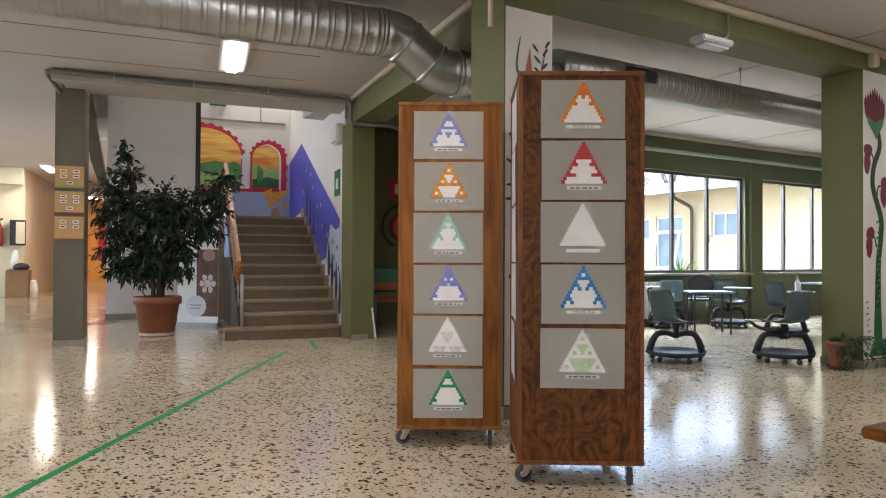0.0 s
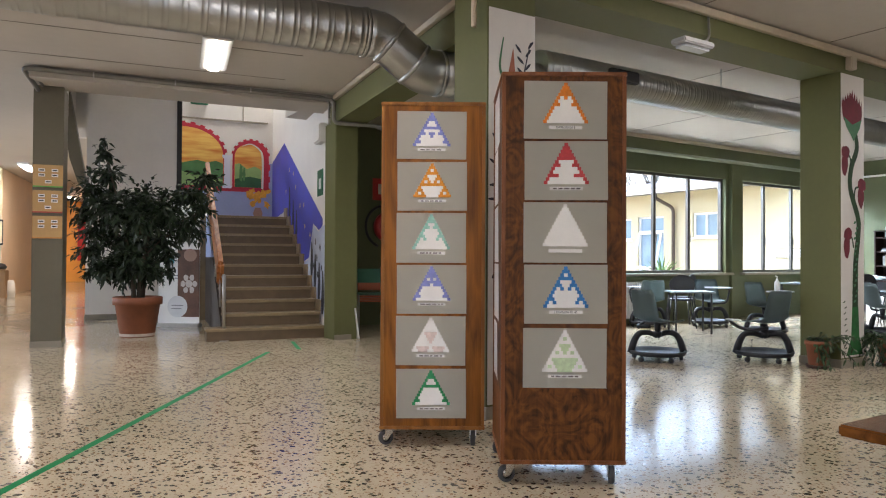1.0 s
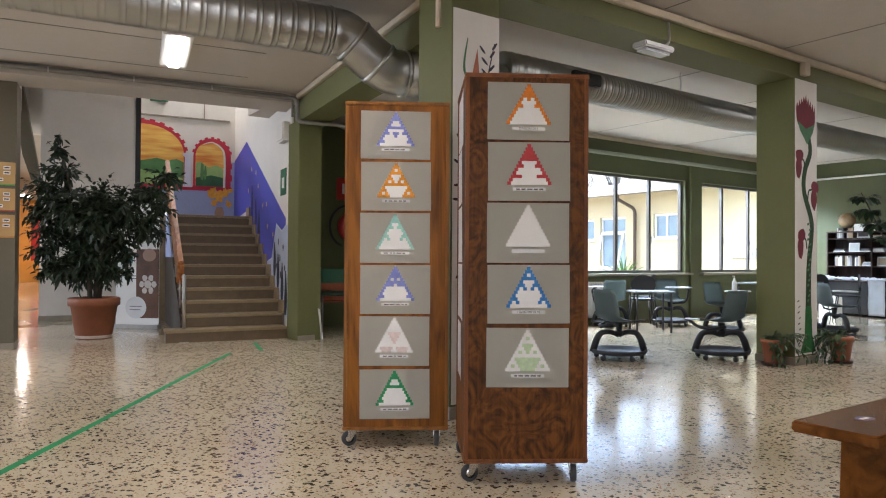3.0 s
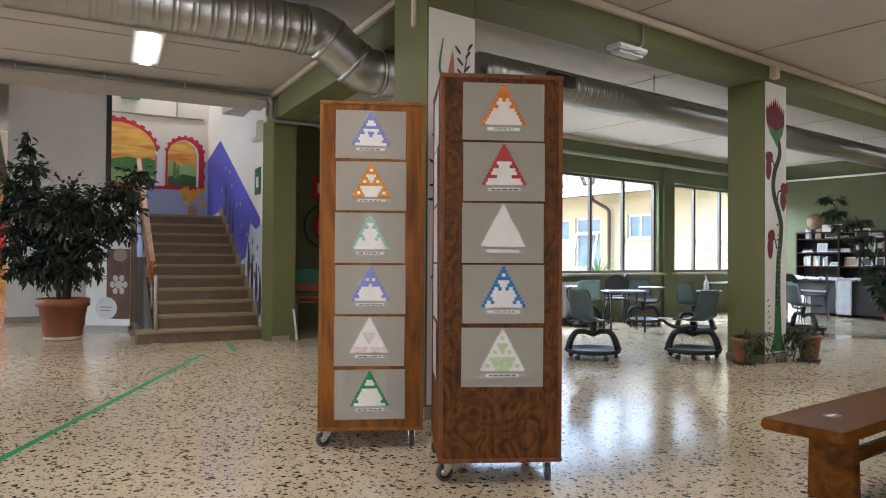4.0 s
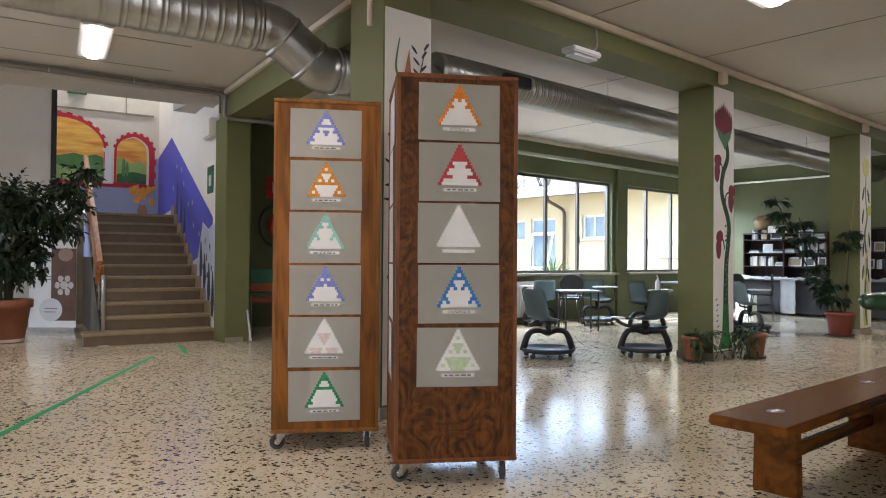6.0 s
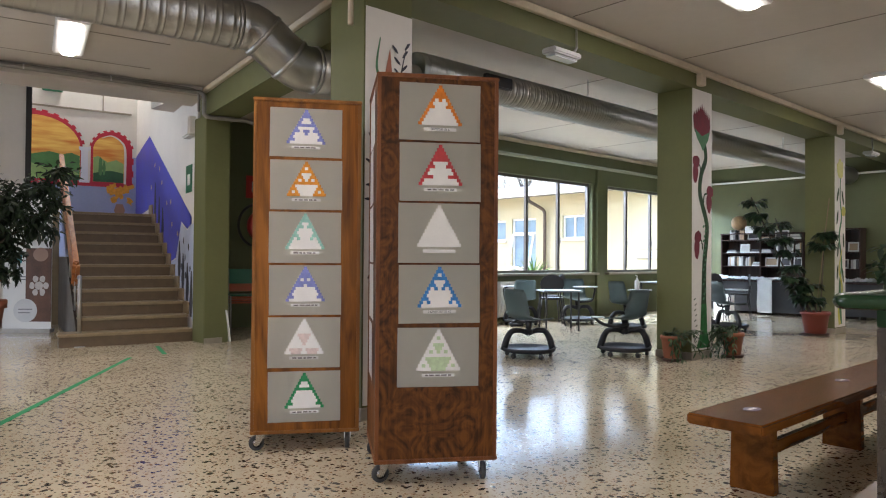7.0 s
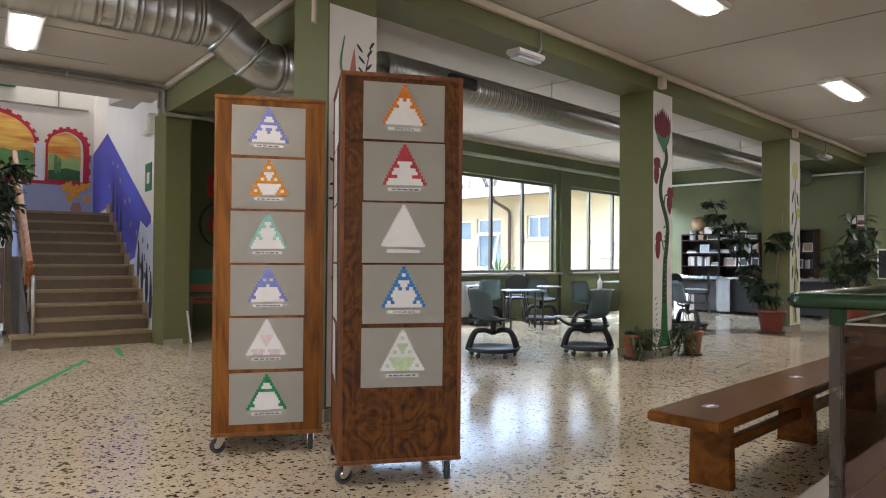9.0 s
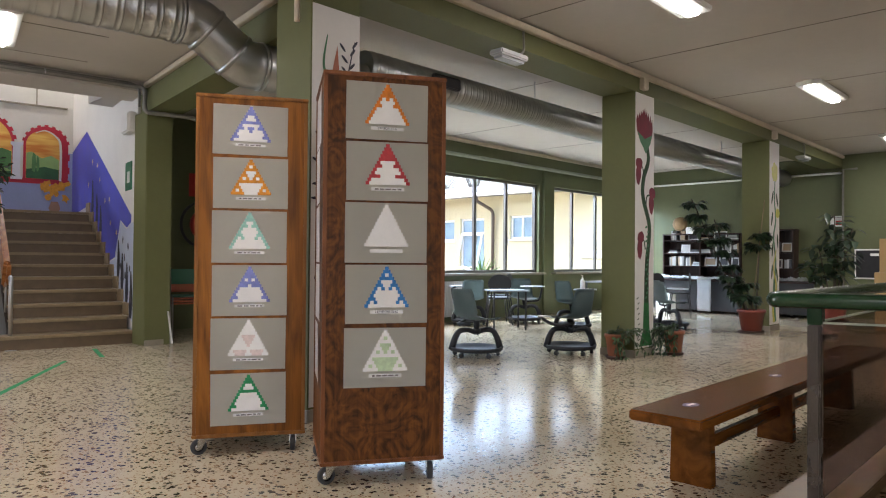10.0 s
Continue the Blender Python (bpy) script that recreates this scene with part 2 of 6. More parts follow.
def lathe(bm, profile, seg=32, m=None, slot=0, smooth=True):
    """Turns a profile of (radius, z) round the z axis."""
    tmp = bmesh.new()
    rings = []
    for r, z in profile:
        if r < 1e-5:
            rings.append([tmp.verts.new((0, 0, z))])
        else:
            rings.append([tmp.verts.new((r * math.cos(2 * math.pi * i / seg), r * math.sin(2 * math.pi * i / seg), z)) for i in range(seg)])
    for a, b in zip(rings, rings[1:]):
        for i in range(seg):
            j = (i + 1) % seg
            vs = [a[i % len(a)], a[j % len(a)], b[j % len(b)], b[i % len(b)]]
            vs = list(dict.fromkeys(vs))
            if len(vs) > 2:
                f = tmp.faces.new(vs)
                f.smooth = smooth
    return merge(bm, tmp, m, slot)


def tube(bm, pts, radius, seg=10, slot=0, closed=False, caps=True):
    """A round tube along points; radius may be a list."""
    pts = [Vector(p) for p in pts]
    n = len(pts)
    rad = radius if isinstance(radius, (list, tuple)) else [radius] * n
    rings = []
    ref = None
    for i, p in enumerate(pts):
        a = pts[(i - 1) % n] if (i or closed) else p
        b = pts[(i + 1) % n] if (i < n - 1 or closed) else p
        d = (b - a).normalized()
        if ref is None:
            ref = d.orthogonal().normalized()
        ref = (ref - d * ref.dot(d))
        ref = ref.normalized() if ref.length > 1e-6 else d.orthogonal().normalized()
        w = d.cross(ref)
        rings.append([bm.verts.new(p + (ref * math.cos(2 * math.pi * k / seg) + w * math.sin(2 * math.pi * k / seg)) * rad[i]) for k in range(seg)])
    pairs = list(zip(rings, rings[1:]))
    if closed:
        pairs.append((rings[-1], rings[0]))
    for a, b in pairs:
        for k in range(seg):
            f = bm.faces.new((a[k], a[(k + 1) % seg], b[(k + 1) % seg], b[k]))
            f.smooth = True
            f.material_index = slot
    if caps and not closed:
        bm.faces.new(rings[0][::-1]).material_index = slot
        bm.faces.new(rings[-1]).material_index = slot
    return bm


def rounded(pts, r, n=5):
    """Rounds the inner corners of a run of points."""
    pts = [Vector(p) for p in pts]
    out = [pts[0]]
    for a, b, c in zip(pts, pts[1:], pts[2:]):
        u, w = (a - b), (c - b)
        k = min(r, u.length * 0.45, w.length * 0.45)
        p, q = b + u.normalized() * k, b + w.normalized() * k
        for i in range(n + 1):
            s = i / n
            out.append(p * (1 - s) ** 2 + b * 2 * s * (1 - s) + q * s * s)
    out.append(pts[-1])
    return out


def thing(name, label, category, m=None, group="", kind=""):
    ob = new(name)
    ob.empty_display_size = 0.1
    if m is not None:
        ob.matrix_world = m
    return tagged(ob, label, category, group, kind)


def structure(name, bm, material, label, category):
    return tagged(link_part(name, bm, material), label, category, kind="structure")


def slab(name, lo, hi, material, label, category, m=None, bevel=0.0):
    return structure(name, box(bmesh.new(), lo, hi, m, bevel), material, label, category)


# ---- setting: floor, ceiling, walls ----
CEILING = 3.30
ZONE = pose(3.64, 8.62, 0, 0, 0, -9)   # the stair side of the hall stands at a slight angle to the rest
slab("floor", (-12, -7, -0.25), (16.3, 34, 0), TERRAZZO, "polished beige terrazzo floor with dark chips", "floor")

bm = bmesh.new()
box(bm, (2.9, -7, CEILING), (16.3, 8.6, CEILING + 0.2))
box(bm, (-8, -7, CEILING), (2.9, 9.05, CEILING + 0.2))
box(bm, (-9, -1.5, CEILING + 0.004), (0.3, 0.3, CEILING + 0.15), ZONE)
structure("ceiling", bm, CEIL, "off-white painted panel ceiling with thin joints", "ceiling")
# ---- right hall: pillars and beams ----
PY = 3.88
PILLARS = ((2.77, 0.42), (7.235, 0.455), (11.60, 0.455))
SOFFIT = 3.06     # underside of the beam over the pillars
slab("beam_south", (2.79, PY + 0.005, SOFFIT), (16.0, PY + 0.43, CEILING - 0.002), GREEN, "green painted ceiling beam over the row of pillars", "beam")
slab("trim_south", (2.6, PY - 0.05, CEILING - 0.075), (15.99, PY + 0.003, CEILING - 0.012), TRIM, "cream cable trunking along the top of the beam", "trim", None, 0.006)
SKEW = Matrix.Translation((3.093, 4.3, 0)) @ pose(0, 0, 0, 0, 0, -7.67)
slab("beam_west", (0, 0.03, 2.94), (0.4, 4.72, CEILING - 0.002), GREEN, "green painted cross beam running to the stair column", "beam", SKEW)
slab("trim_west", (-0.055, 0.0, CEILING - 0.075), (-0.003, 4.4, CEILING - 0.012), TRIM, "cream cable trunking along the cross beam", "trim", SKEW, 0.006)
bm = tube(bmesh.new(), ((2.70, 3.95, 2.72), (2.70, 3.95, 3.28)), 0.02, 8)
structure("conduit_drop", bm, TRIM, "short cream conduit drop beside the pillar", "trim")
pillars = []
for x, w in PILLARS:
    p = structure("pillar", box(bmesh.new(), (x, PY, 0), (x + w, PY + 0.43, SOFFIT), None, 0.006), GREEN, "square pillar painted olive green with a white mural face", "pillar")
    pillars.append(p)
    part("painted_face", box(bmesh.new(), (x + 0.008, PY - 0.004, 0.1), (x + w - 0.004, PY + 0.001, 2.855 if x < 3 else SOFFIT - 0.01)), WHITE, p, "white painted face")
    part("base_strip", box(bmesh.new(), (x - 0.012, PY - 0.014, 0), (x + w + 0.012, PY + 0.44, 0.085), None, 0.004), BASEBOARD, p, "grey stone base strip")
    part("cable_box", box(bmesh.new(), (x + 0.1, PY - 0.07, 3.09), (x + 0.2, PY + 0.003, 3.225), None, 0.008), TRIM, p, "cream cable box")
column = structure("column", box(bmesh.new(), (0.025, 0, 0), (0.355, 0.37, 2.935), pose(3.63, 8.62, 0), 0.008), GREEN, "square column painted olive green beside the stairs", "pillar")
part("base_strip", box(bmesh.new(), (0.025, -0.012, 0), (0.27, 0.0, 0.07), pose(3.63, 8.62, 0), 0.003), BASEBOARD, column, "worn grey stone base strip")
EP = pose(0.18, 9.66, 0, 0, 0, -9)
entrance = structure("entrance_pillar", box(bmesh.new(), (0, 0, 0), (0.33, 0.42, 3.174), EP, 0.006), GREY_GREEN, "square pillar painted drab olive grey", "pillar")
part("base_strip", box(bmesh.new(), (-0.006, -0.01, 0), (0.338, 0.43, 0.075), EP, 0.003), BASEBOARD, entrance, "pale stone base strip")

# window wall
WY = 8.40
WINS = ((6.9, 11.62), (12.15, 15.75))
SILL, HEAD = 0.86, 2.66
bm = bmesh.new()
box(bm, (5.5, WY, 0), (16.3, WY + 0.16, SILL))
box(bm, (5.5, WY, HEAD), (16.3, WY + 0.16, CEILING + 0.2))
for a, b in ((5.5, WINS[0][0]), (WINS[0][1], WINS[1][0]), (WINS[1][1], 16.3)):
    box(bm, (a, WY, SILL), (b, WY + 0.16, HEAD))
wall_north = structure("wall_north", bm, GREEN_WALL, "olive green painted wall with two wide windows", "wall")
part("pilaster", box(bmesh.new(), (11.72, WY - 0.06, 0.0), (11.96, WY - 0.001, CEILING - 0.35), None, 0.005), GREEN_WALL, wall_north)
slab("trim_north", (4.9, WY - 0.05, CEILING - 0.07), (16.0, WY - 0.001, CEILING - 0.012), TRIM, "cream cable trunking under the ceiling", "trim")
bm = tube(bmesh.new(), ((4.9, WY - 0.09, 2.98), (15.9, WY - 0.09, 2.98)), 0.035, 10)
structure("pipe_north", bm, mat("painted_pipe", (0.30, 0.33, 0.24), 0.35, vary=0.1), "grey-green painted heating pipe over the windows", "pipe")
bm = tube(bmesh.new(), ((15.93, 8.3, 2.95), (15.93, 6.0, 2.95), (15.93, 3.92, 2.95)), 0.022, 8)
structure("pipe_east", bm, WHITE_PL, "white painted pipe along the end wall", "pipe")
slab("wall_east", (16.0, -7, 0), (16.3, 8.4, CEILING + 0.2), GREEN_WALL, "olive green painted end wall", "wall")
# plain unseen walls behind the camera close the hall; daylight openings added as fill
RY = -4.0
bm = bmesh.new()
box(bm, (-8, RY - 0.3, 0), (16.3, RY, 0.9))
box(bm, (-8, RY - 0.3, 2.7), (16.3, RY, CEILING + 0.2))
REAR = ((-7.0, -3.5), (-2.8, 0.4))
for a, b in ((-8, -7.0), (-3.5, -2.8), (0.4, 16.3)):
    box(bm, (a, RY - 0.3, 0.9), (b, RY, 2.7))
structure("wall_south", bm, WHITE, "unseen plain white wall with openings added for light", "wall")
for a, b in REAR:
    area_lamp("rear_fill_daylight", b - a, 1.8, REAR_W, look(((a + b) / 2, RY - 0.15, 1.8), ((a + b) / 2 + 0.8, 0, 1.6)), (0.93, 0.96, 1.0))
bm = bmesh.new()
for lo, hi in (((RY - 0.3, 0), (21.9, 0.9)), ((RY - 0.3, 2.9), (21.9, CEILING + 0.4)), ((RY - 0.3, 0.9), (11.5, 2.9)), ((19.0, 0.9), (21.9, 2.9))):
    box(bm, (-8.3, lo[0], lo[1]), (-8, hi[0], hi[1]))
structure("wall_west", bm, WHITE, "unseen plain white wall with a wide opening added for light", "wall")
# added daylight from out of view, lifts the corridor ceiling
area_lamp("west_fill_daylight", 7.5, 2.0, WEST_W, look((-8.1, 15.25, 1.9), (-2.0, 15.25, 1.95)), (0.80, 0.90, 1.0))
slab("wall_recess", (4.07, 10.3, 0), (5.8, 10.5, CEILING + 0.2), GREEN_WALL, "olive green wall of the recess beside the stairs", "wall")
slab("wall_return", (5.6, 8.7, 0), (5.8, 10.3, CEILING + 0.2), GREEN_WALL, "olive green return wall of the recess", "wall")
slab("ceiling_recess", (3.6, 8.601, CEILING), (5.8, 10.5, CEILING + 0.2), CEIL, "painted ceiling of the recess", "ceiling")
bm = box(bmesh.new(), (15.80, -3.99, 0), (15.999, 3.88, CEILING - 0.001))
structure("wall_east_step", bm, GREEN_WALL, "olive green thicker stretch of the end wall", "wall")
structure("conduit_east", tube(bmesh.new(), ((15.78, 3.855, 0.0), (15.78, 3.855, 3.0), (15.78, 3.60, 3.0)), 0.022, 8), CONDUIT, "grey conduit at the wall corner", "pipe")

ALU = mat("pale_aluminium", (0.55, 0.55, 0.53), 0.35, metal=0.8, vary=0.1)
for i, ((a, b), mull) in enumerate(zip(WINS, ((8.1, 9.72, 10.65), (12.97, 13.94, 14.9)))):
    w = thing(f"window_{i + 1}", "wide sliding window in dark bronze and pale aluminium frames", "window", kind="structure")
    f = bmesh.new()
    y0, y1 = WY + 0.08, WY + 0.15
    box(f, (a, y0, SILL), (b, y1, SILL + 0.05))
    box(f, (a, y0, HEAD - 0.05), (b, y1, HEAD))
    box(f, (a, y0, SILL + 0.05), (a + 0.05, y1, HEAD - 0.05))
    box(f, (b - 0.05, y0, SILL + 0.05), (b, y1, HEAD - 0.05))
    part("window_frame", f, FRAME, w, "dark bronze frame")
    for x in mull:
        part("mullion", box(bmesh.new(), (x - 0.025, y0 + 0.005, SILL + 0.051), (x + 0.015, y1 - 0.005, HEAD - 0.051), None, 0.004), FRAME, w)
        part("sash_edge", box(bmesh.new(), (x + 0.016, y0 + 0.012, SILL + 0.051), (x + 0.05, y1 - 0.012, HEAD - 0.051), None, 0.004), ALU, w, "pale aluminium sash edge")
        part("handle", box(bmesh.new(), (x + 0.02, y0 - 0.02, 1.42), (x + 0.04, y0 + 0.01, 1.56), None, 0.004), ALU, w)
    xs = [a + 0.05, *mull, b - 0.05]
    for p0, p1 in zip(xs, xs[1:]):
        pane = part("pane", box(bmesh.new(), (p0 + 0.052, y0 + 0.03, SILL + 0.052), (p1 - 0.047, y0 + 0.036, HEAD - 0.052)), GLASS, w)
        pane.visible_shadow = False
    part("window_sill", box(bmesh.new(), (a - 0.1, WY - 0.12, SILL - 0.045), (b + 0.1, WY + 0.08, SILL - 0.002), None, 0.006), BASEBOARD, w, "grey stone sill")
    area_lamp("window_daylight", b - a, 1.7, WINDOW_W, look(((a + b) / 2, WY + 2.0, 4.3), ((a + b) / 2, WY - 2.0, 1.2)), (0.62, 0.82, 1.0))

# ---- outside: courtyard wing ----
GROUND = mat("courtyard_paving", (0.32, 0.31, 0.28), 0.8, vary=0.2, scale=2)
slab("ground", (-60, 8.71, -0.6), (120, 160, -0.12), GROUND, "grey courtyard ground outside", "ground")
YELLOW = mat("yellow_render", (0.58, 0.52, 0.34), 0.8, vary=0.08, scale=0.8, bump=0.2)
house = thing("school_wing", "pale yellow rendered wing with white-framed windows and low roof", "building")
FX = 18.0
holes = ((15.33, 16.43, 0.72, 2.53), (13.28, 14.2, 1.79, 2.56), (16.72, 17.9, 1.76, 2.5))
bm = bmesh.new()
cuts = sorted(holes)
y = 8.8
for y0, y1, z0, z1 in cuts:
    box(bm, (FX, y, -0.15), (FX + 0.3, y0, 3.25))
    box(bm, (FX, y0, -0.15), (FX + 0.3, y1, z0))
    box(bm, (FX, y0, z1), (FX + 0.3, y1, 3.25))
    y = y1
box(bm, (FX, y, -0.15), (FX + 0.3, 34, 3.25))
part("wall", bm, YELLOW, house)
bm = bmesh.new()
prism(bm, ((-0.7, 0), (-0.7, 0.16), (8, 1.5), (8, 0)), 26, Matrix.Translation((FX, 34.5, 3.25)) @ pose(0, 0, 0, 90, 0, 0))
part("roof", bm, mat("roof_sheet", (0.30, 0.31, 0.33), 0.6, vary=0.2, scale=2), house, "grey sheet roof")
part("gutter", box(bmesh.new(), (FX - 0.82, 8.6, 3.2), (FX - 0.70, 34.4, 3.33), None, 0.01), WHITE_PL, house, "white eaves gutter")
bm = tube(bmesh.new(), rounded(((FX - 0.75, 15.05, 3.2), (FX - 0.72, 15.05, 3.05), (FX - 0.1, 14.86, 2.75), (FX - 0.1, 14.86, -0.1)), 0.15), 0.055, 10)
part("downpipe", bm, mat("brown_downpipe", (0.10, 0.07, 0.055), 0.5), house, "brown downpipe")
PANE_OUT = mat("pale_window_pane", (0.30, 0.42, 0.52), 0.15, vary=0.25, scale=2)
for y0, y1, z0, z1 in holes:
    w = part("window", box(bmesh.new(), (FX + 0.12, y0, z0), (FX + 0.18, y1, z1)), PANE_OUT, house)
    f = bmesh.new()
    for lo, hi in (((y0, z0), (y1, z0 + 0.07)), ((y0, z1 - 0.07), (y1, z1)), ((y0, z0 + 0.07), (y0 + 0.06, z1 - 0.07)), ((y1 - 0.06, z0 + 0.07), (y1, z1 - 0.07)), (((y0 + y1) / 2 - 0.03, z0 + 0.07), ((y0 + y1) / 2 + 0.03, z1 - 0.07))):
        box(f, (FX + 0.07, lo[0], lo[1]), (FX + 0.118, hi[0], hi[1]))
    if z0 < 1:
        box(f, (FX + 0.066, y0, 1.98), (FX + 0.119, y1, 2.06))
    part("frame", f, WHITE_PL, w, "white window frame")
    part("sill", box(bmesh.new(), (FX - 0.05, y0 - 0.05, z0 - 0.05), (FX + 0.1, y1 + 0.05, z0 - 0.002)), WHITE_PL, w)
f = bmesh.new()
tilt = pose(FX + 0.02, 0, 2.0, 0, 14, 0)
for lo, hi in (((15.38, -1.25), (16.38, -1.18)), ((15.38, -0.07), (16.38, 0)), ((15.38, -1.18), (15.45, -0.07)), ((16.31, -1.18), (16.38, -0.07))):
    box(f, (-0.04, lo[0], lo[1]), (0.0, hi[0], hi[1]), tilt)
part("open_sash", f, WHITE_PL, house, "white sash tilted open")

# bare winter trees beyond the wing
TWIG = mat("grey_bark", (0.16, 0.14, 0.125), 0.9, vary=0.3, scale=8)


def bare_tree(x, y, h, seed):
    rnd = random.Random(seed)
    t = thing("bare_tree", "leafless grey tree standing beyond the school wing", "tree", pose(x, y, -0.12), "bare trees")
    part("trunk", tube(bmesh.new(), ((0, 0, 0), (0.1, 0.05, h * 0.35), (0.0, 0.1, h * 0.62), (0.15, 0, h)), [0.17, 0.13, 0.08, 0.015], 8), TWIG, t)
    limbs, twigs = bmesh.new(), bmesh.new()
    for k in range(13):
        a, z = k * 2.4 + rnd.random(), h * rnd.uniform(0.32, 0.85)
        d = Vector((math.cos(a), math.sin(a), rnd.uniform(0.7, 1.5))).normalized()
        ln = (h - z) * rnd.uniform(0.5, 0.85) + 0.5
        p = Vector((0.06, 0.06, z))
        tube(limbs, (p, p + d * ln * 0.5 + Vector((0, 0, 0.1)), p + d * ln + Vector((0, 0, 0.35))), [0.06, 0.04, 0.012], 6)
        for j in range(9):
            q = p + d * ln * rnd.uniform(0.3, 1.0)
            e = (d + Vector((rnd.uniform(-1, 1), rnd.uniform(-1, 1), rnd.uniform(0, 0.9)))).normalized() * rnd.uniform(0.5, 1.3)
            tube(twigs, (q, q + e), [0.018, 0.005], 4)
    part("limbs", limbs, TWIG, t)["kind"] = "stuff"
    part("twigs", twigs, TWIG, t)["kind"] = "stuff"


for i, (x, y, h) in enumerate(((33, 32.5, 7.6), (34, 30.0, 7.2), (36, 28.5, 8.0), (35, 35.5, 7.4), (38, 26.5, 8.2))):
    bare_tree(x, y, h, 40 + i)

# spiky garden plant outside the window
ag = thing("garden_yucca", "spiky green yucca growing outside the window", "plant", pose(11.2, 9.6, -0.12))
part("trunk", tube(bmesh.new(), ((0, 0, 0), (0.02, 0, 0.85)), [0.06, 0.045], 10), mat("yucca_bark", (0.2, 0.15, 0.1), 0.9), ag)
YUCCA = mat("yucca_leaf", (0.12, 0.22, 0.06), 0.5, vary=0.3)
for k in range(26):
    a, e = k * 2.4, 0.15 + 1.25 * ((k * 7) % 26) / 26
    d = Vector((math.cos(a) * math.cos(e), math.sin(a) * math.cos(e), math.sin(e)))
    s = Vector((-math.sin(a), math.cos(a), 0)) * 0.02
    p = Vector((0.02, 0, 0.85))
    bm = bmesh.new()
    q = [p - s, p + s, p + d * 0.3 + s * 0.8, p + d * 0.55 - Vector((0, 0, 0.06)), p + d * 0.3 - s * 0.8]
    bm.faces.new([bm.verts.new(v) for v in q])
    bmesh.ops.solidify(bm, geom=bm.faces[:], thickness=0.004)
    part("leaf", bm, YUCCA, ag)
gar = thing("paper_garland", "string of small white paper cards hung on the yellow wing", "garland", pose(17.97, 11.417, 1.417))
part("string", tube(bmesh.new(), [(0, -0.092 * k, 0.0) for k in range(9)], 0.004, 5), BLACK, gar)
for k in range(9):
    part("card", box(bmesh.new(), (-0.012, -0.092 * k - 0.06, -0.24), (-0.006, -0.092 * k + 0.06, -0.008)), WHITE_PL, gar)

# ---- ceiling lamps ----


def lamp_fixture(x, y, along):
    lm = pose(x, y, CEILING, 0, 0, along)
    l = thing("ceiling_lamp", "lit fluorescent ceiling lamp with a white tray", "lamp", lm, "ceiling lamps")
    part("tray", box(bmesh.new(), (-0.60, -0.145, -0.055), (0.60, 0.145, -0.001), None, 0.012), WHITE_PL, l)
    part("tube_cover", box(bmesh.new(), (-0.55, -0.062, -0.082), (0.55, 0.062, -0.05), None, 0.015), LAMP_GLOW, l, "glowing tube cover")
    for s in (-1, 1):
        part("end_clip", box(bmesh.new(), (s * 0.615 - 0.015, -0.05, -0.04), (s * 0.615 + 0.015, 0.05, -0.001), None, 0.004), WHITE_PL, l)
    area_lamp("lamp_light", 1.1, 0.2, LAMP_W, lm @ Matrix.Translation((0, 0, -0.1)), (1.0, 0.92, 0.86))


# last four are unseen, added to light the tower fronts and left ceiling
for x, y, a in ((1.80, 7.50, 79), (5.24, 2.55, 0), (9.63, 2.57, 0), (14.2, 2.64, 0), (0.55, 3.35, 81), (-2.25, -1.5, 0), (-0.2, -2.4, 0), (-2.5, 6.4, 81)):
    lamp_fixture(x, y, a)

# ---- ventilation duct ----
duct = thing("ventilation_duct", "spiral galvanised steel ventilation duct hung under the ceiling", "duct")


def duct_run(a, b, r, pitch=0.14, seam=1.022):
    """A straight run with raised seams at even steps."""
    a, b = Vector(a), Vector(b)
    n = int((b - a).length / pitch)
    pts, rad = [], []
    for i in range(n):
        s = i / n
        for ds, k in ((0, 1.0), (0.55, 1.0), (0.60, seam), (0.65, 1.0), (0.87, 1.0), (0.92, seam), (0.97, 1.0)):
            pts.append(a.lerp(b, s + ds / n))
            rad.append(r * k)
    pts.append(b)
    rad.append(r)
    return tube(bmesh.new(), pts, rad, 32)


D1, D2 = Vector((2.52, 5.39, 3.045)), Vector((3.24, 5.28, 2.765))
part("long_run", duct_run((-4.0, 6.35, 3.08), D1, 0.2), DUCT, duct)
bm = bmesh.new()
gores = rounded((D1, D1 + Vector((0.17, -0.025, -0.0)), D2 - Vector((0.17, -0.025, 0.0)), D2), 0.18, 3)
tube(bm, gores, 0.2, 32)
for f in bm.faces:
    f.smooth = True
part("bend", bm, DUCT, duct, "segmented duct bend")
for p, q in ((D1, D1 + Vector((0.03, -0.004, 0))), (gores[4], gores[4].lerp(gores[5], 0.12)), (gores[5].lerp(gores[4], 0.12), gores[5]), (D2 - Vector((0.03, -0.004, 0)), D2)):
    part("collar", tube(bmesh.new(), (p, q), 0.21, 32), DUCT, duct)
part("short_run", duct_run(D2, (4.2, 5.1, 2.76), 0.2), DUCT, duct)
part("hall_run", duct_run((4.2, 5.08, 2.925), (15.95, 5.05, 2.915), 0.164, 0.10, 1.04), DUCT, duct)
part("damper_box", box(bmesh.new(), (4.93, 4.83, 2.86), (5.32, 4.89, 2.98), None, 0.01), BLACK, duct, "black damper plate")
for x in (6.9, 9.6, 12.6):
    part("hanger", tube(bmesh.new(), ((x, 5.05, 3.08), (x, 5.05, CEILING)), 0.008, 6), STEEL, duct)
part("hanger", tube(bmesh.new(), ((0.6, 5.7, 3.26), (0.6, 5.7, CEILING)), 0.008, 6), STEEL, duct)

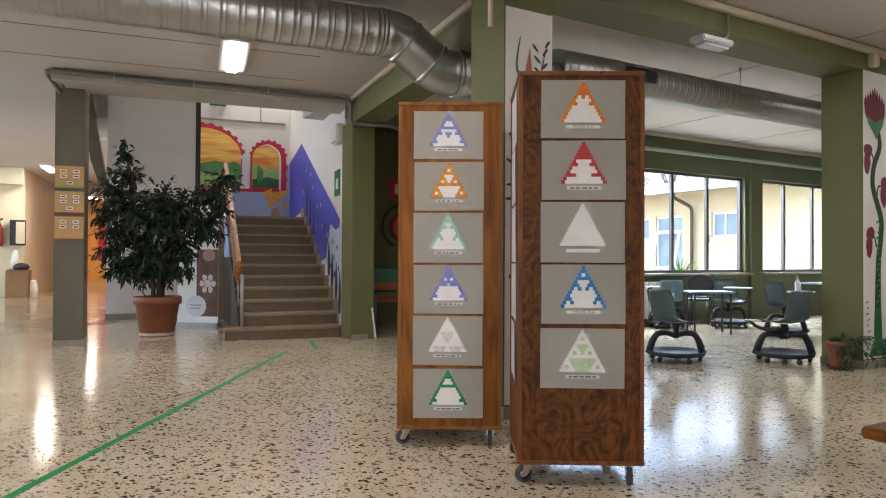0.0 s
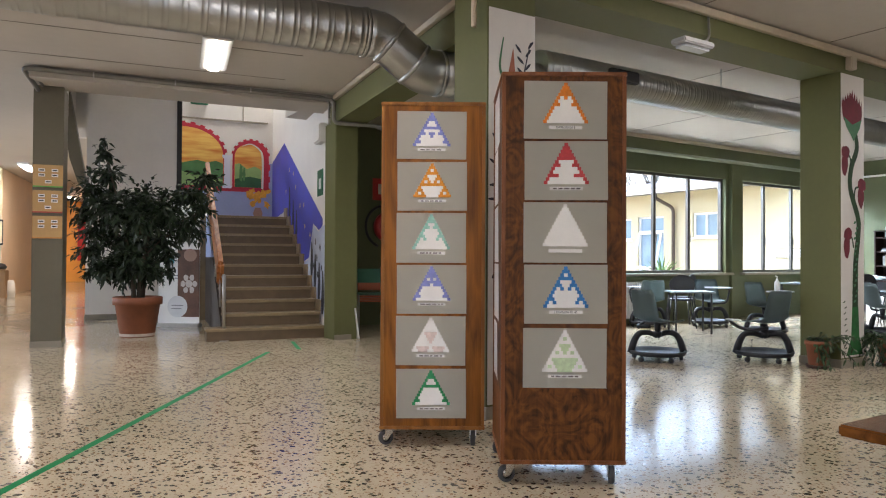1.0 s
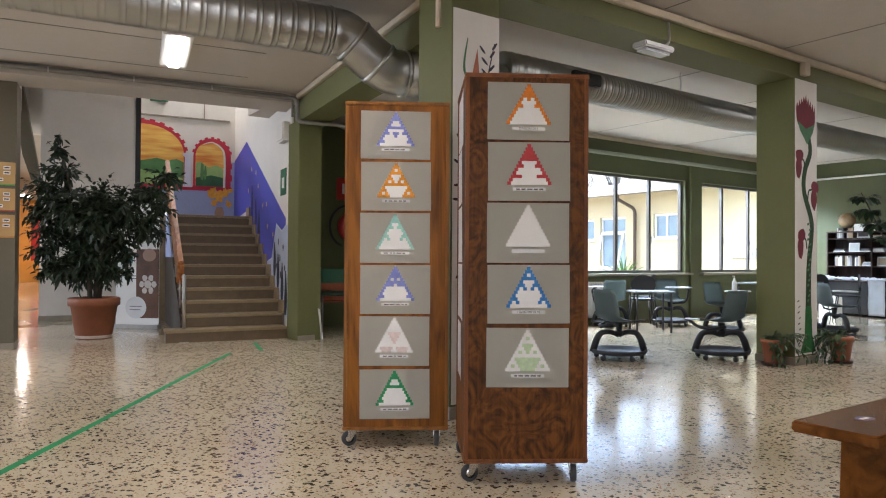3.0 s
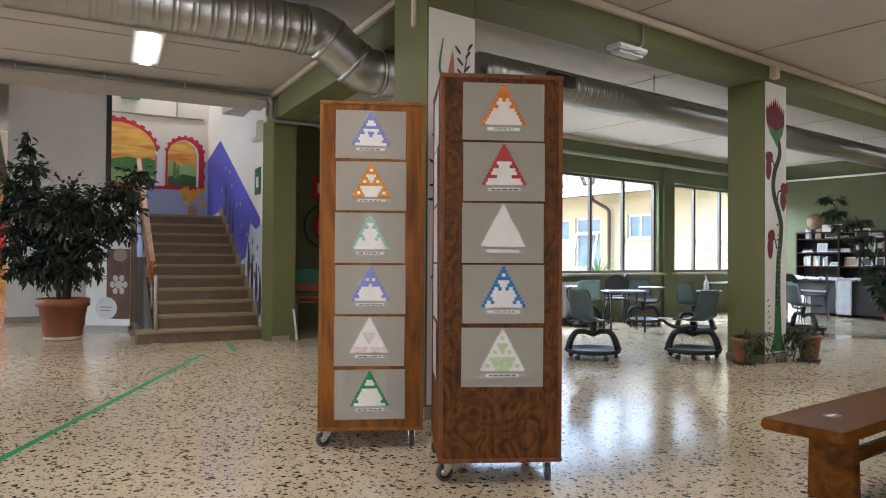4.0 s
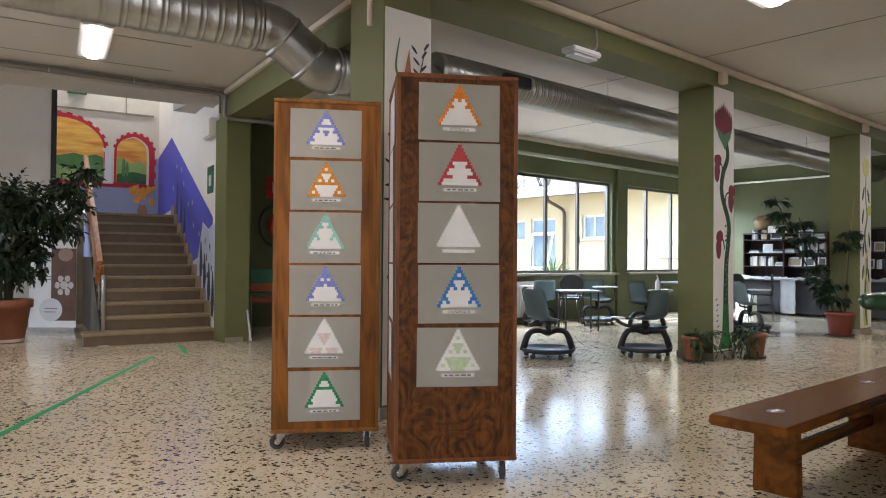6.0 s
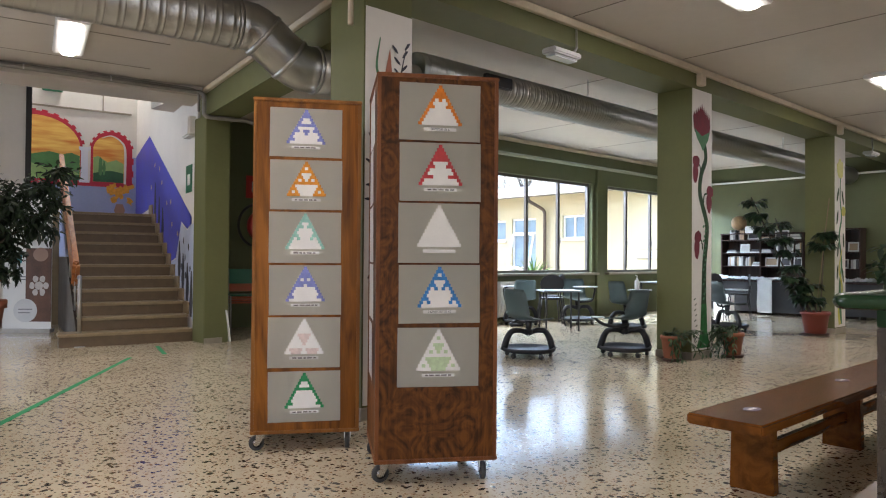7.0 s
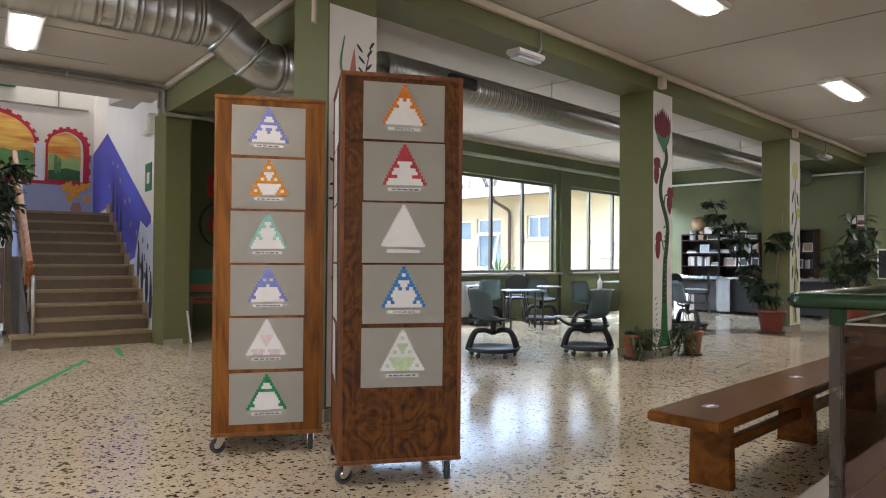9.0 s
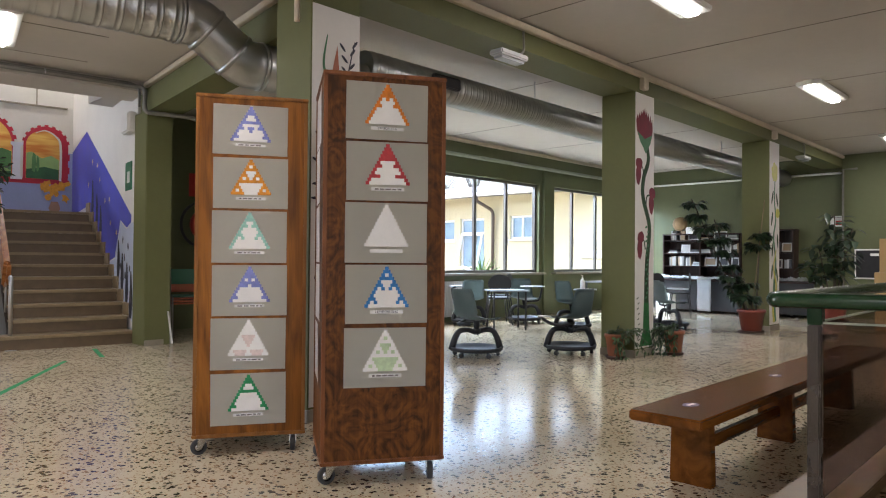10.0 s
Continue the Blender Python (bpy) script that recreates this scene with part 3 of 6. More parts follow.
# emergency lamp on the beam
em = thing("emergency_lamp", "unlit white emergency lamp on a bent conduit", "lamp", pose(4.93, PY - 0.06, 2.93))
part("housing", box(bmesh.new(), (-0.33, -0.12, -0.05), (0.05, 0.03, 0.0), None, 0.012), mat("aged_plastic", (0.42, 0.42, 0.40), 0.4), em)
part("diffuser", box(bmesh.new(), (-0.30, -0.10, -0.075), (0.02, 0.01, -0.058), None, 0.008), mat("frosted_cover", (0.5, 0.53, 0.55), 0.15), em)
part("conduit", tube(bmesh.new(), rounded(((-0.05, 0.0, 0.0), (0.05, 0.0, 0.03), (0.16, 0.02, 0.09), (0.16, 0.03, 0.28)), 0.06), 0.011, 8), CONDUIT, em)
em2 = copy_thing(em, pose(13.1, PY - 0.06, 2.94))

# conduit round the stair beam
cd = thing("cable_conduit", "grey steel cable conduit clipped along the beam", "conduit", ZONE)
part("pipe", tube(bmesh.new(), rounded(((-3.52, 0.42, 3.10), (-3.63, 0.02, 3.255), (-0.14, 0.02, 3.22), (-0.03, -0.06, 3.20), (-0.03, -0.06, 2.90), (0.5, -0.1, 2.90), (0.62, 0.0, 2.90), (1.3, 0.9, 2.90)), 0.07), 0.028, 10), CONDUIT, cd)
part("thin_pipe", tube(bmesh.new(), rounded(((-3.47, 0.42, 3.15), (-3.57, 0.04, 3.28), (-0.16, 0.04, 3.26), (-0.09, -0.03, 3.2), (-0.09, -0.04, 2.96)), 0.07), 0.016, 8), CONDUIT, cd)
for u in (-2.9, -2.0, -1.1):
    part("clip", box(bmesh.new(), (u - 0.008, -0.012, 3.215), (u + 0.008, 0.058, 3.285), None, 0.003), STEEL, cd)
# ---- stairs ----
DARK_BOARD = mat("dark_brown_board", (0.03, 0.02, 0.014), 0.5, vary=0.3, scale=4)
RISE, GO, V0 = 0.166, 0.30, 0.36
stairs = thing("staircase", "straight flight of worn beige stone steps", "stairs", ZONE)
for i in range(11):
    v = V0 + GO * i
    u0 = -1.58 if i == 0 else -1.34
    z = RISE * (i + 1)
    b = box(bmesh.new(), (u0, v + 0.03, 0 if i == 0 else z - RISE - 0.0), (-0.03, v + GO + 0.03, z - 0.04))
    st = part("step", b, STEP_SHADED, stairs)
    part("tread", box(bmesh.new(), (u0 - 0.015, v, z - 0.039), (-0.025, v + GO + 0.029, z), None, 0.009), STEP, st, "pale stone tread")
    if i:
        part("skirting_block", box(bmesh.new(), (-0.026, v + 0.06, z + 0.001), (-0.003, v + GO + 0.05, z + 0.17), None, 0.004), STEP, st)
    if i:
        part("fill", box(bmesh.new(), (u0, v + 0.04, 0), (-0.03, v + GO + 0.03, z - RISE - 0.001)), STEP_SHADED, st)
zl = RISE * 11
slab("landing", (-1.75, V0 + GO * 11 + 0.031, 0), (-0.003, 5.199, zl), STEP, "stone stair landing", "stairs", ZONE)
wall_landing = slab("wall_landing", (-2.6, 5.2, 0), (0.2, 5.4, 6), WHITE, "white landing wall with painted arches", "wall", ZONE)
wall_stair = slab("wall_stair", (0.0, 0.385, 0), (0.15, 5.199, 6), WHITE, "white stair wall with a painted blue mountain", "wall", ZONE)
wall_lobby = slab("wall_lobby", (-3.31, 4.4, 0), (-1.80, 4.6, 6), WHITE, "white wall behind the big potted fig", "wall", ZONE)
part("base_strip", box(bmesh.new(), (-3.32, 4.385, 0), (-1.79, 4.399, 0.09), ZONE, 0.003), BASEBOARD, wall_lobby)
part("dark_edge", box(bmesh.new(), (-1.845, 4.38, 0.0), (-1.76, 4.399, 5.9), ZONE), BLACK, wall_lobby, "dark metal edge strip")
slab("wall_lobby_side", (-1.98, 4.601, 0), (-1.80, 5.199, 6), WHITE, "white wall at the landing", "wall", ZONE)
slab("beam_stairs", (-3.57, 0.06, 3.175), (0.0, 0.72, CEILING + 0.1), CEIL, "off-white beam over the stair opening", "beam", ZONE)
# upper stairwell walls and lid are unseen, added to shut out sky light
slab("wall_over_stairs", (-3.56, 0.725, 3.30), (0.2, 0.85, 6), WHITE, "white wall above the stair opening", "wall", ZONE)
slab("stairwell_blocker_west", (-3.66, 0.851, 3.66), (-3.56, 5.4, 6), WHITE, "unseen white wall that keeps sky light out of the stairwell", "wall", ZONE)
slab("stairwell_blocker_back", (-3.559, 5.2, 3.3), (-2.601, 5.4, 6), WHITE, "unseen white wall that keeps sky light out of the stairwell", "wall", ZONE)
slab("stairwell_blocker_top", (-4.2, 0.56, 6.001), (0.2, 5.4, 6.2), WHITE, "unseen white slab that keeps sky light off the stairs", "ceiling", ZONE)
SIDE = ZONE @ Matrix.Translation((-1.376, 0, 0)) @ pose(0, 0, 0, 90, 0, 90)
structure("stair_side_board", prism(bmesh.new(), ((0.72, 0.0), (4.4, 0.0), (4.4, 1.1), (2.3, 1.1), (0.72, 0.2)), 0.03, SIDE), DARK_BOARD, "dark brown board along the stair side", "wall")
structure("stair_side_panel", prism(bmesh.new(), ((2.305, 1.101), (4.4, 1.101), (4.4, 1.83), (3.62, 1.83)), 0.03, SIDE), SKIRT_BLUE, "pale blue painted stair side", "wall")
slab("under_stair_wall", (-1.80, 4.62, 0.0), (-1.376, 4.70, 1.15), DARK_BOARD, "dark brown dado beside the stairs", "wall", ZONE)
slab("under_stair_wall", (-1.80, 4.62, 1.151), (-1.376, 4.70, 2.3), SKIRT_BLUE, "pale blue wall above the dado", "wall", ZONE)
bm = bmesh.new()
prism(bm, ((-3.75, 4.2), (-3.60, 4.2), (-3.28, 2.35), (-3.41, 2.35), (-3.54, 2.76)), 0.3, ZONE @ Matrix.Translation((0, 4.3, 0)) @ pose(0, 0, 0, 90, 0, 0))
structure("raking_beam", bm, GREY_GREEN, "raking beam beneath an upper stair flight", "beam")

# corridor behind the entrance pillar
CREAM = mat("cream_wall_paint", (0.66, 0.62, 0.44), 0.6, vary=0.07, scale=1.2)
slab("wall_corridor_front", (-8.3, 21.9, 0), (-0.3, 22.1, 3.6), CREAM, "cream painted wall beside the corridor", "wall")
bm = box(bmesh.new(), (-0.15, 0, 0), (0, 12.2, 3.6), pose(-0.28, 22.0, 0, 0, 0, -10.4))
structure("wall_corridor", bm, PEACH, "peach painted corridor wall", "wall")
slab("wall_corridor_end", (1.2, 33.6, 0), (16, 33.8, 3.6), ORANGE_WALL, "ochre painted wall at the corridor's end", "wall")
slab("wall_corridor_east", (-3.31, 4.601, 0), (-3.15, 26, 3.6), PEACH, "peach painted corridor wall", "wall", ZONE)
bm = bmesh.new()
box(bm, (-14, 0.51, 3.45), (-3.56, 28, 3.65), ZONE)
box(bm, (-3.56, 5.41, 3.45), (-2.0, 28, 3.65), ZONE)
structure("ceiling_corridor", bm, CEIL, "off-white corridor ceiling", "ceiling")
slab("beam_corridor", (-8, 21.5, 3.0), (-0.31, 21.89, 3.44), CREAM, "cream painted beam across the corridor mouth", "beam")
RED = mat("red_paint", (0.50, 0.03, 0.03), 0.4, vary=0.12)
red = thing("red_wall_banner", "narrow red cloth banner hanging on the ochre wall", "banner", pose(2.62, 33.58, 0))
part("cloth", box(bmesh.new(), (-0.3, -0.03, 0.9), (0.3, -0.004, 2.7), None, 0.008), RED, red)
for x, y, z, a in ((0.28, 20.85, 3.45, 80), (1.94, 30.88, 3.45, 80)):
    lm = pose(x, y, z, 0, 0, a)
    l = thing("corridor_lamp", "lit fluorescent lamp on the corridor ceiling", "lamp", lm, "corridor lamps")
    part("tray", box(bmesh.new(), (-0.62, -0.14, -0.06), (0.62, 0.14, -0.001), None, 0.01), WHITE_PL, l)
    part("tube_cover", box(bmesh.new(), (-0.58, -0.1, -0.10), (0.58, 0.1, -0.055), None, 0.012), LAMP_GLOW, l, "glowing tube cover")
    area_lamp("corridor_light", 1.1, 0.2, CORRIDOR_W, lm @ Matrix.Translation((0, 0, -0.12)), (1.0, 0.82, 0.62))
# unseen lamp over the landing, added to brighten the painted wall
area_lamp("stairwell_fill_light", 1.2, 0.2, STAIR_W, ZONE @ pose(-0.8, 4.85, 5.9), (1.0, 0.95, 0.86))
# corridor clutter
CARD = mat("cardboard", (0.26, 0.15, 0.07), 0.8, vary=0.15, scale=6)
cb = thing("cardboard_box", "brown cardboard box standing by the corridor wall", "box", pose(-0.40, 21.5, 0, 0, 0, -12))
part("carton", box(bmesh.new(), (-0.26, -0.2, 0), (0.26, 0.2, 0.72), None, 0.01), CARD, cb)
part("flap", box(bmesh.new(), (-0.23, -0.2, 0.735), (0.23, 0.05, 0.747), pose(0, 0, 0, 4)), CARD, cb)
clutter = thing("tool_bag", "dark slumped bag lying on the cardboard box", "bag", pose(-0.34, 21.45, 0.75))
part("bag_body", lathe(bmesh.new(), ((0, 0), (0.17, 0.0), (0.2, 0.06), (0.15, 0.13), (0.05, 0.16), (0, 0.16)), 14), BLACK, clutter)
wrap = thing("bottle_pack", "pale wrapped bundle standing on the cardboard box", "bundle", pose(-0.48, 21.5, 0.75))
part("wrap", lathe(bmesh.new(), ((0, 0), (0.10, 0.0), (0.11, 0.2), (0.07, 0.42), (0.03, 0.5), (0, 0.5)), 12), WHITE_PL, wrap)
sk = thing("paper_sack", "pale crumpled sack standing by the wall", "sack", pose(-0.08, 21.6, 0))
part("bag", lathe(bmesh.new(), ((0, 0), (0.12, 0.0), (0.13, 0.2), (0.11, 0.38), (0.08, 0.45), (0, 0.45)), 14), WHITE_PL, sk)
cab = thing("wall_cabinet", "dark-framed wall cabinet with a pale glazed front", "cabinet", pose(-0.42, 21.88, 1.38))
part("case", box(bmesh.new(), (-0.2, -0.2, 0), (0.17, 0, 0.68), None, 0.01), BLACK, cab)
part("door", box(bmesh.new(), (-0.06, -0.215, 0.05), (0.15, -0.201, 0.63), None, 0.005), CREAM, cab, "pale cabinet door")
ex = thing("fire_extinguisher", "red fire extinguisher hung on the wall", "extinguisher", pose(-0.86, 21.808, 1.35))
part("cylinder", lathe(bmesh.new(), ((0, 0), (0.08, 0.0), (0.09, 0.04), (0.09, 0.46), (0.05, 0.56), (0.03, 0.62), (0, 0.62)), 18), mat("dull_red_enamel", (0.22, 0.02, 0.02), 0.45), ex)
part("valve", tube(bmesh.new(), ((0, 0, 0.60), (0, 0, 0.70), (0.08, 0, 0.74)), 0.025, 8), BLACK, ex)
part("hose", tube(bmesh.new(), rounded(((0, 0, 0.7), (-0.17, 0, 0.72), (-0.17, 0, 0.2)), 0.1), 0.016, 8), BLACK, ex)

# ---- painted murals: thin coats of paint on the walls ----


def paint(name, outline, m, material, parent, lift=0.003, label=""):
    """A flat painted patch: outline in the wall's own (across, up), lift in front of the wall."""
    return part(name, prism(bmesh.new(), outline, 0.001, m @ Matrix.Translation((0, 0, lift))), material, parent, label)


def arch(x0, x1, z0, spring, top, n=18):
    c, rx, rz = (x0 + x1) / 2, (x1 - x0) / 2, top - spring
    return [(x0, z0), (x1, z0)] + [(c + rx * math.cos(math.pi * i / n), spring + rz * math.sin(math.pi * i / n)) for i in range(n + 1)]


def ribbon(pts, widths, n=10):
    """A flat band of changing width along a smooth line in (across, up)."""
    P = [Vector((*p, 0)) for p in pts]
    line, ws = [], []
    for i in range(len(P) - 1):
        p0, p1, p2, p3 = P[max(i - 1, 0)], P[i], P[i + 1], P[min(i + 2, len(P) - 1)]
        for k in range(n):
            s = k / n
            line.append(0.5 * ((2 * p1) + (p2 - p0) * s + (2 * p0 - 5 * p1 + 4 * p2 - p3) * s * s + (3 * p1 - p0 - 3 * p2 + p3) * s ** 3))
            ws.append(widths[i] * (1 - s) + widths[i + 1] * s)
    line.append(P[-1])
    ws.append(widths[-1])
    a, b = [], []
    for i, p in enumerate(line):
        d = (line[min(i + 1, len(line) - 1)] - line[max(i - 1, 0)]).normalized()
        q = Vector((-d.y, d.x, 0)) * ws[i] / 2
        a.append((p.x + q.x, p.y + q.y))
        b.append((p.x - q.x, p.y - q.y))
    return a + b[::-1]


def blob(cx, cy, rx, ry, n=20, wob=0.0, seed=0, turn=0.0):
    rnd = random.Random(seed)
    out = []
    for i in range(n):
        a = 2 * math.pi * i / n
        k = 1 + wob * (rnd.random() - 0.5)
        x, y = rx * k * math.cos(a), ry * k * math.sin(a)
        out.append((cx + x * math.cos(turn) - y * math.sin(turn), cy + x * math.sin(turn) + y * math.cos(turn)))
    return out


def sunset():
    m = mat("sunset_paint", (0.85, 0.42, 0.07), 0.6)
    t = m.node_tree
    b = t.nodes["Principled BSDF"]
    co = t.nodes.new("ShaderNodeTexCoord")
    mp = t.nodes.new("ShaderNodeMapping")
    mp.inputs["Scale"].default_value = (0.8, 0.8, 6)
    n = t.nodes.new("ShaderNodeTexNoise")
    n.inputs["Scale"].default_value = 1.8
    n.inputs["Detail"].default_value = 5
    r = t.nodes.new("ShaderNodeValToRGB")
    r.color_ramp.elements[0].position, r.color_ramp.elements[1].position = 0.35, 0.65
    r.color_ramp.elements[0].color = (0.66, 0.22, 0.035, 1)
    r.color_ramp.elements[1].color = (0.88, 0.60, 0.14, 1)
    t.links.new(co.outputs["Object"], mp.inputs["Vector"])
    t.links.new(mp.outputs["Vector"], n.inputs["Vector"])
    t.links.new(n.outputs["Fac"], r.inputs["Fac"])
    t.links.new(r.outputs["Color"], b.inputs["Base Color"])
    return m


SUNSET = sunset()
CRIMSON = mat("crimson_paint", (0.52, 0.02, 0.05), 0.5, vary=0.15, scale=6)
HILL = mat("hill_green_paint", (0.10, 0.27, 0.09), 0.6, vary=0.35, scale=5)
HILL_D = mat("dark_hill_paint", (0.035, 0.13, 0.05), 0.6, vary=0.35, scale=5)
HILL_L = mat("light_hill_paint", (0.30, 0.48, 0.17), 0.6, vary=0.2, scale=5)
MW = ZONE @ Matrix.Translation((0, 5.2, 0)) @ pose(0, 0, 0, 90, 0, 0)      # landing wall: x across, y up, z towards the hall
WL = wall_landing
paint("blue_dado", ((-1.75, 1.83), (-0.002, 1.83), (-0.002, 3.0), (-0.08, 3.0), (-0.08, 2.42), (-1.75, 2.42)), MW, SKIRT_BLUE, WL, 0.002, "pale blue painted dado")
ring = []
n = 26
for i in range(2 * n + 2):   # square teeth on the outer edge of the large arch
    a = math.pi * (i // 2 + i % 2) / (n + 1)
    k = 1.0 + (0.05 if (i // 2) % 2 else 0.0)
    ring.append((-1.72 + 0.80 * k * math.cos(a), 3.10 + 0.62 * k * math.sin(a)))
paint("arch_border", [(-1.75, 2.41), (-0.92, 2.41)] + [p for p in ring if p[0] > -1.75] + [(-1.75, 3.74)], MW, CRIMSON, WL, 0.004, "crimson scalloped arch")
ring = []
for i in range(38):
    a = math.pi * (i // 2 + i % 2) / 19
    k = 1.0 + (0.08 if (i // 2) % 2 else 0.0)
    ring.append((-0.43 + 0.355 * k * math.cos(a), 3.10 + 0.355 * k * math.sin(a)))
paint("arch_border", [(-0.79, 2.41), (-0.05, 2.41), (-0.05, 2.5), (-0.075, 2.5), (-0.075, 2.62), (-0.05, 2.62), (-0.05, 2.74), (-0.075, 2.74), (-0.075, 2.86), (-0.05, 2.86), (-0.05, 2.98), (-0.075, 2.98)] + ring, MW, CRIMSON, WL, 0.004, "crimson scalloped arch")
paint("arch_border", ((-0.93, 2.41), (-0.78, 2.41), (-0.78, 2.5), (-0.93, 2.5)), MW, CRIMSON, WL, 0.0045)
paint("arch_sky", [p for p in arch(-2.40, -0.96, 2.5, 3.10, 3.64) if p[0] > -1.75] + [(-1.75, 3.64), (-1.75, 2.5)], MW, SUNSET, WL, 0.006, "orange painted sunset")
paint("arch_sky", arch(-0.745, -0.20, 2.5, 3.10, 3.37), MW, SUNSET, WL, 0.006, "orange painted sunset")
paint("arch_rim", ribbon(((-0.20, 2.48), (-0.20, 3.10), (-0.27, 3.28), (-0.44, 3.375), (-0.6, 3.32)), (0.04, 0.04, 0.03, 0.02, 0.01)), MW, WHITE, WL, 0.008, "white painted rim")
paint("hill", [(-1.75, 2.5), (-0.965, 2.5), (-0.965, 2.95), (-1.1, 3.0), (-1.25, 2.96), (-1.45, 3.0), (-1.75, 2.93)], MW, HILL, WL, 0.008, "green painted hills")
paint("hill", [(-1.75, 2.5), (-0.965, 2.5), (-0.965, 2.62), (-1.2, 2.72), (-1.5, 2.7), (-1.75, 2.78)], MW, HILL_L, WL, 0.010)
paint("hill", [(-1.5, 2.5), (-0.965, 2.5), (-0.965, 2.6), (-1.3, 2.58)], MW, HILL_D, WL, 0.012)
paint("hill", [(-0.74, 2.5), (-0.225, 2.5), (-0.225, 2.86), (-0.35, 2.93), (-0.5, 2.87), (-0.66, 2.98), (-0.74, 2.95)], MW, HILL_L, WL, 0.008)
paint("hill", [(-0.74, 2.5), (-0.225, 2.5), (-0.225, 2.68), (-0.45, 2.72), (-0.74, 2.66)], MW, HILL_D, WL, 0.010)
for x, z, s in ((-1.18, 2.62, 1.0), (-1.26, 2.6, 0.8), (-0.62, 2.62, 0.95), (-0.56, 2.64, 0.7)):
    paint("cypress", blob(x, z + 0.17 * s, 0.035 * s, 0.19 * s, 16, 0.25, int(abs(x) * 100)), MW, HILL, WL, 0.013)
COLUMN_W = mat("column_white_paint", (0.74, 0.76, 0.86), 0.6, vary=0.08, scale=5)
paint("painted_column", ((-0.975, 2.47), (-0.80, 2.47), (-0.80, 2.51), (-0.825, 2.53), (-0.83, 3.05), (-0.79, 3.08), (-0.79, 3.13), (-0.98, 3.13), (-0.98, 3.08), (-0.945, 3.05), (-0.95, 2.53), (-0.975, 2.51)), MW, COLUMN_W, WL, 0.014, "white painted column")
VASE = mat("painted_vase", (0.36, 0.22, 0.16), 0.6)
paint("vase", ((-0.33, 1.84), (-0.24, 1.84), (-0.19, 1.98), (-0.23, 2.10), (-0.34, 2.10), (-0.38, 1.98)), MW, VASE, WL, 0.006, "brown painted vase")
PETAL = mat("yellow_flower_paint", (0.78, 0.38, 0.04), 0.6, vary=0.3, scale=20)
for k in range(16):
    rnd = random.Random(k)
    paint("flower", blob(-0.30 + rnd.uniform(-0.2, 0.2), 2.28 + rnd.uniform(-0.13, 0.16), 0.07, 0.05, 9, 0.8, k, rnd.random() * 3), MW, PETAL, WL, 0.007 + 0.0005 * k)
part("wall_cable", box(bmesh.new(), (-1.75, 0.0, 3.80), (-0.1, 0.02, 3.83), ZONE @ Matrix.Translation((0, 5.179, 0))), BASEBOARD, WL)
part("wall_cable", box(bmesh.new(), (-0.6, 0.0, 3.831), (-0.58, 0.02, 4.6), ZONE @ Matrix.Translation((0, 5.179, 0))), BASEBOARD, WL)
sg = thing("exit_sign", "green and white emergency exit sign", "sign", ZONE @ Matrix.Translation((-1.42, 5.14, 4.08)))
SIGN_GREEN = mat("sign_green", (0.02, 0.16, 0.08), 0.4)
part("panel", box(bmesh.new(), (-0.16, 0, 0), (0.16, 0.05, 0.2), None, 0.006), SIGN_GREEN, sg)

MS = ZONE @ pose(0, 0, 0, 90, 0, -90)     # stair wall: x runs towards the hall, so across = -v
WS = wall_stair


def on_stair(pts):
    return [(-v, z) for v, z in pts]


paint("blue_mountain", on_stair(((5.19, 1.84), (5.19, 3.02), (3.83, 3.22), (0.66, 1.66), (0.66, 1.57), (0.9, 1.5), (1.28, 1.62), (1.6, 1.1), (2.25, 0.99), (2.3, 1.2), (3.7, 1.95))), MS, BLUE, WS, 0.003, "ultramarine painted mountain")
paint("snow_field", on_stair(((0.37, 0.17), (0.37, 1.56), (0.66, 1.56), (0.9, 1.48), (1.28, 1.60), (1.6, 1.08), (2.25, 0.98), (2.3, 1.18), (1.0, 0.5), (0.7, 0.35))), MS, mat("snow_paint", (0.50, 0.57, 0.72), 0.6, vary=0.1, scale=4), WS, 0.004, "pale blue painted snow field")
INK = mat("ink_paint", (0.012, 0.014, 0.03), 0.5)
for v, z, h in ((0.62, 0.30, 0.62), (0.85, 0.48, 0.55), (1.12, 0.66, 0.5), (1.36, 0.82, 0.52), (2.6, 1.4, 0.5), (2.9, 1.55, 0.55), (3.25, 1.75, 0.6)):
    paint("dark_shape", on_stair([(v + dx, z + dz) for dx, dz in ((-0.05, 0), (0.06, 0), (0.09, 0.3 * h), (0.05, 0.7 * h), (0.03, h), (-0.02, h), (-0.07, 0.65 * h), (-0.1, 0.3 * h))]), MS, INK, WS, 0.006, "plain dark painted shape")
STAR = mat("star_paint", (0.7, 0.55, 0.25), 0.6)
for k, (v, z) in enumerate(((3.3, 2.65), (2.7, 2.3), (2.3, 1.95), (1.9, 1.6), (3.6, 2.3), (2.0, 1.95), (2.9, 2.55), (1.5, 1.45))):
    pts = []
    for i in range(10):
        r = 0.055 if i % 2 else 0.022
        pts.append((v + r * math.sin(i * math.pi / 5), z + r * math.cos(i * math.pi / 5)))
    paint("star", on_stair(pts), MS, STAR, WS, 0.006)
for k, (v, z) in enumerate(((0.8, 1.25), (1.0, 1.1), (1.2, 0.98), (0.7, 0.95), (1.1, 1.35), (0.95, 0.85))):
    paint("speck", on_stair(blob(v, z, 0.035, 0.05, 8, 0.6, k)), MS, INK, WS, 0.006)
sg = thing("stair_exit_sign", "green wall sign with a white running arrow shape", "sign", ZONE @ Matrix.Translation((-0.012, 0.82, 2.0)))
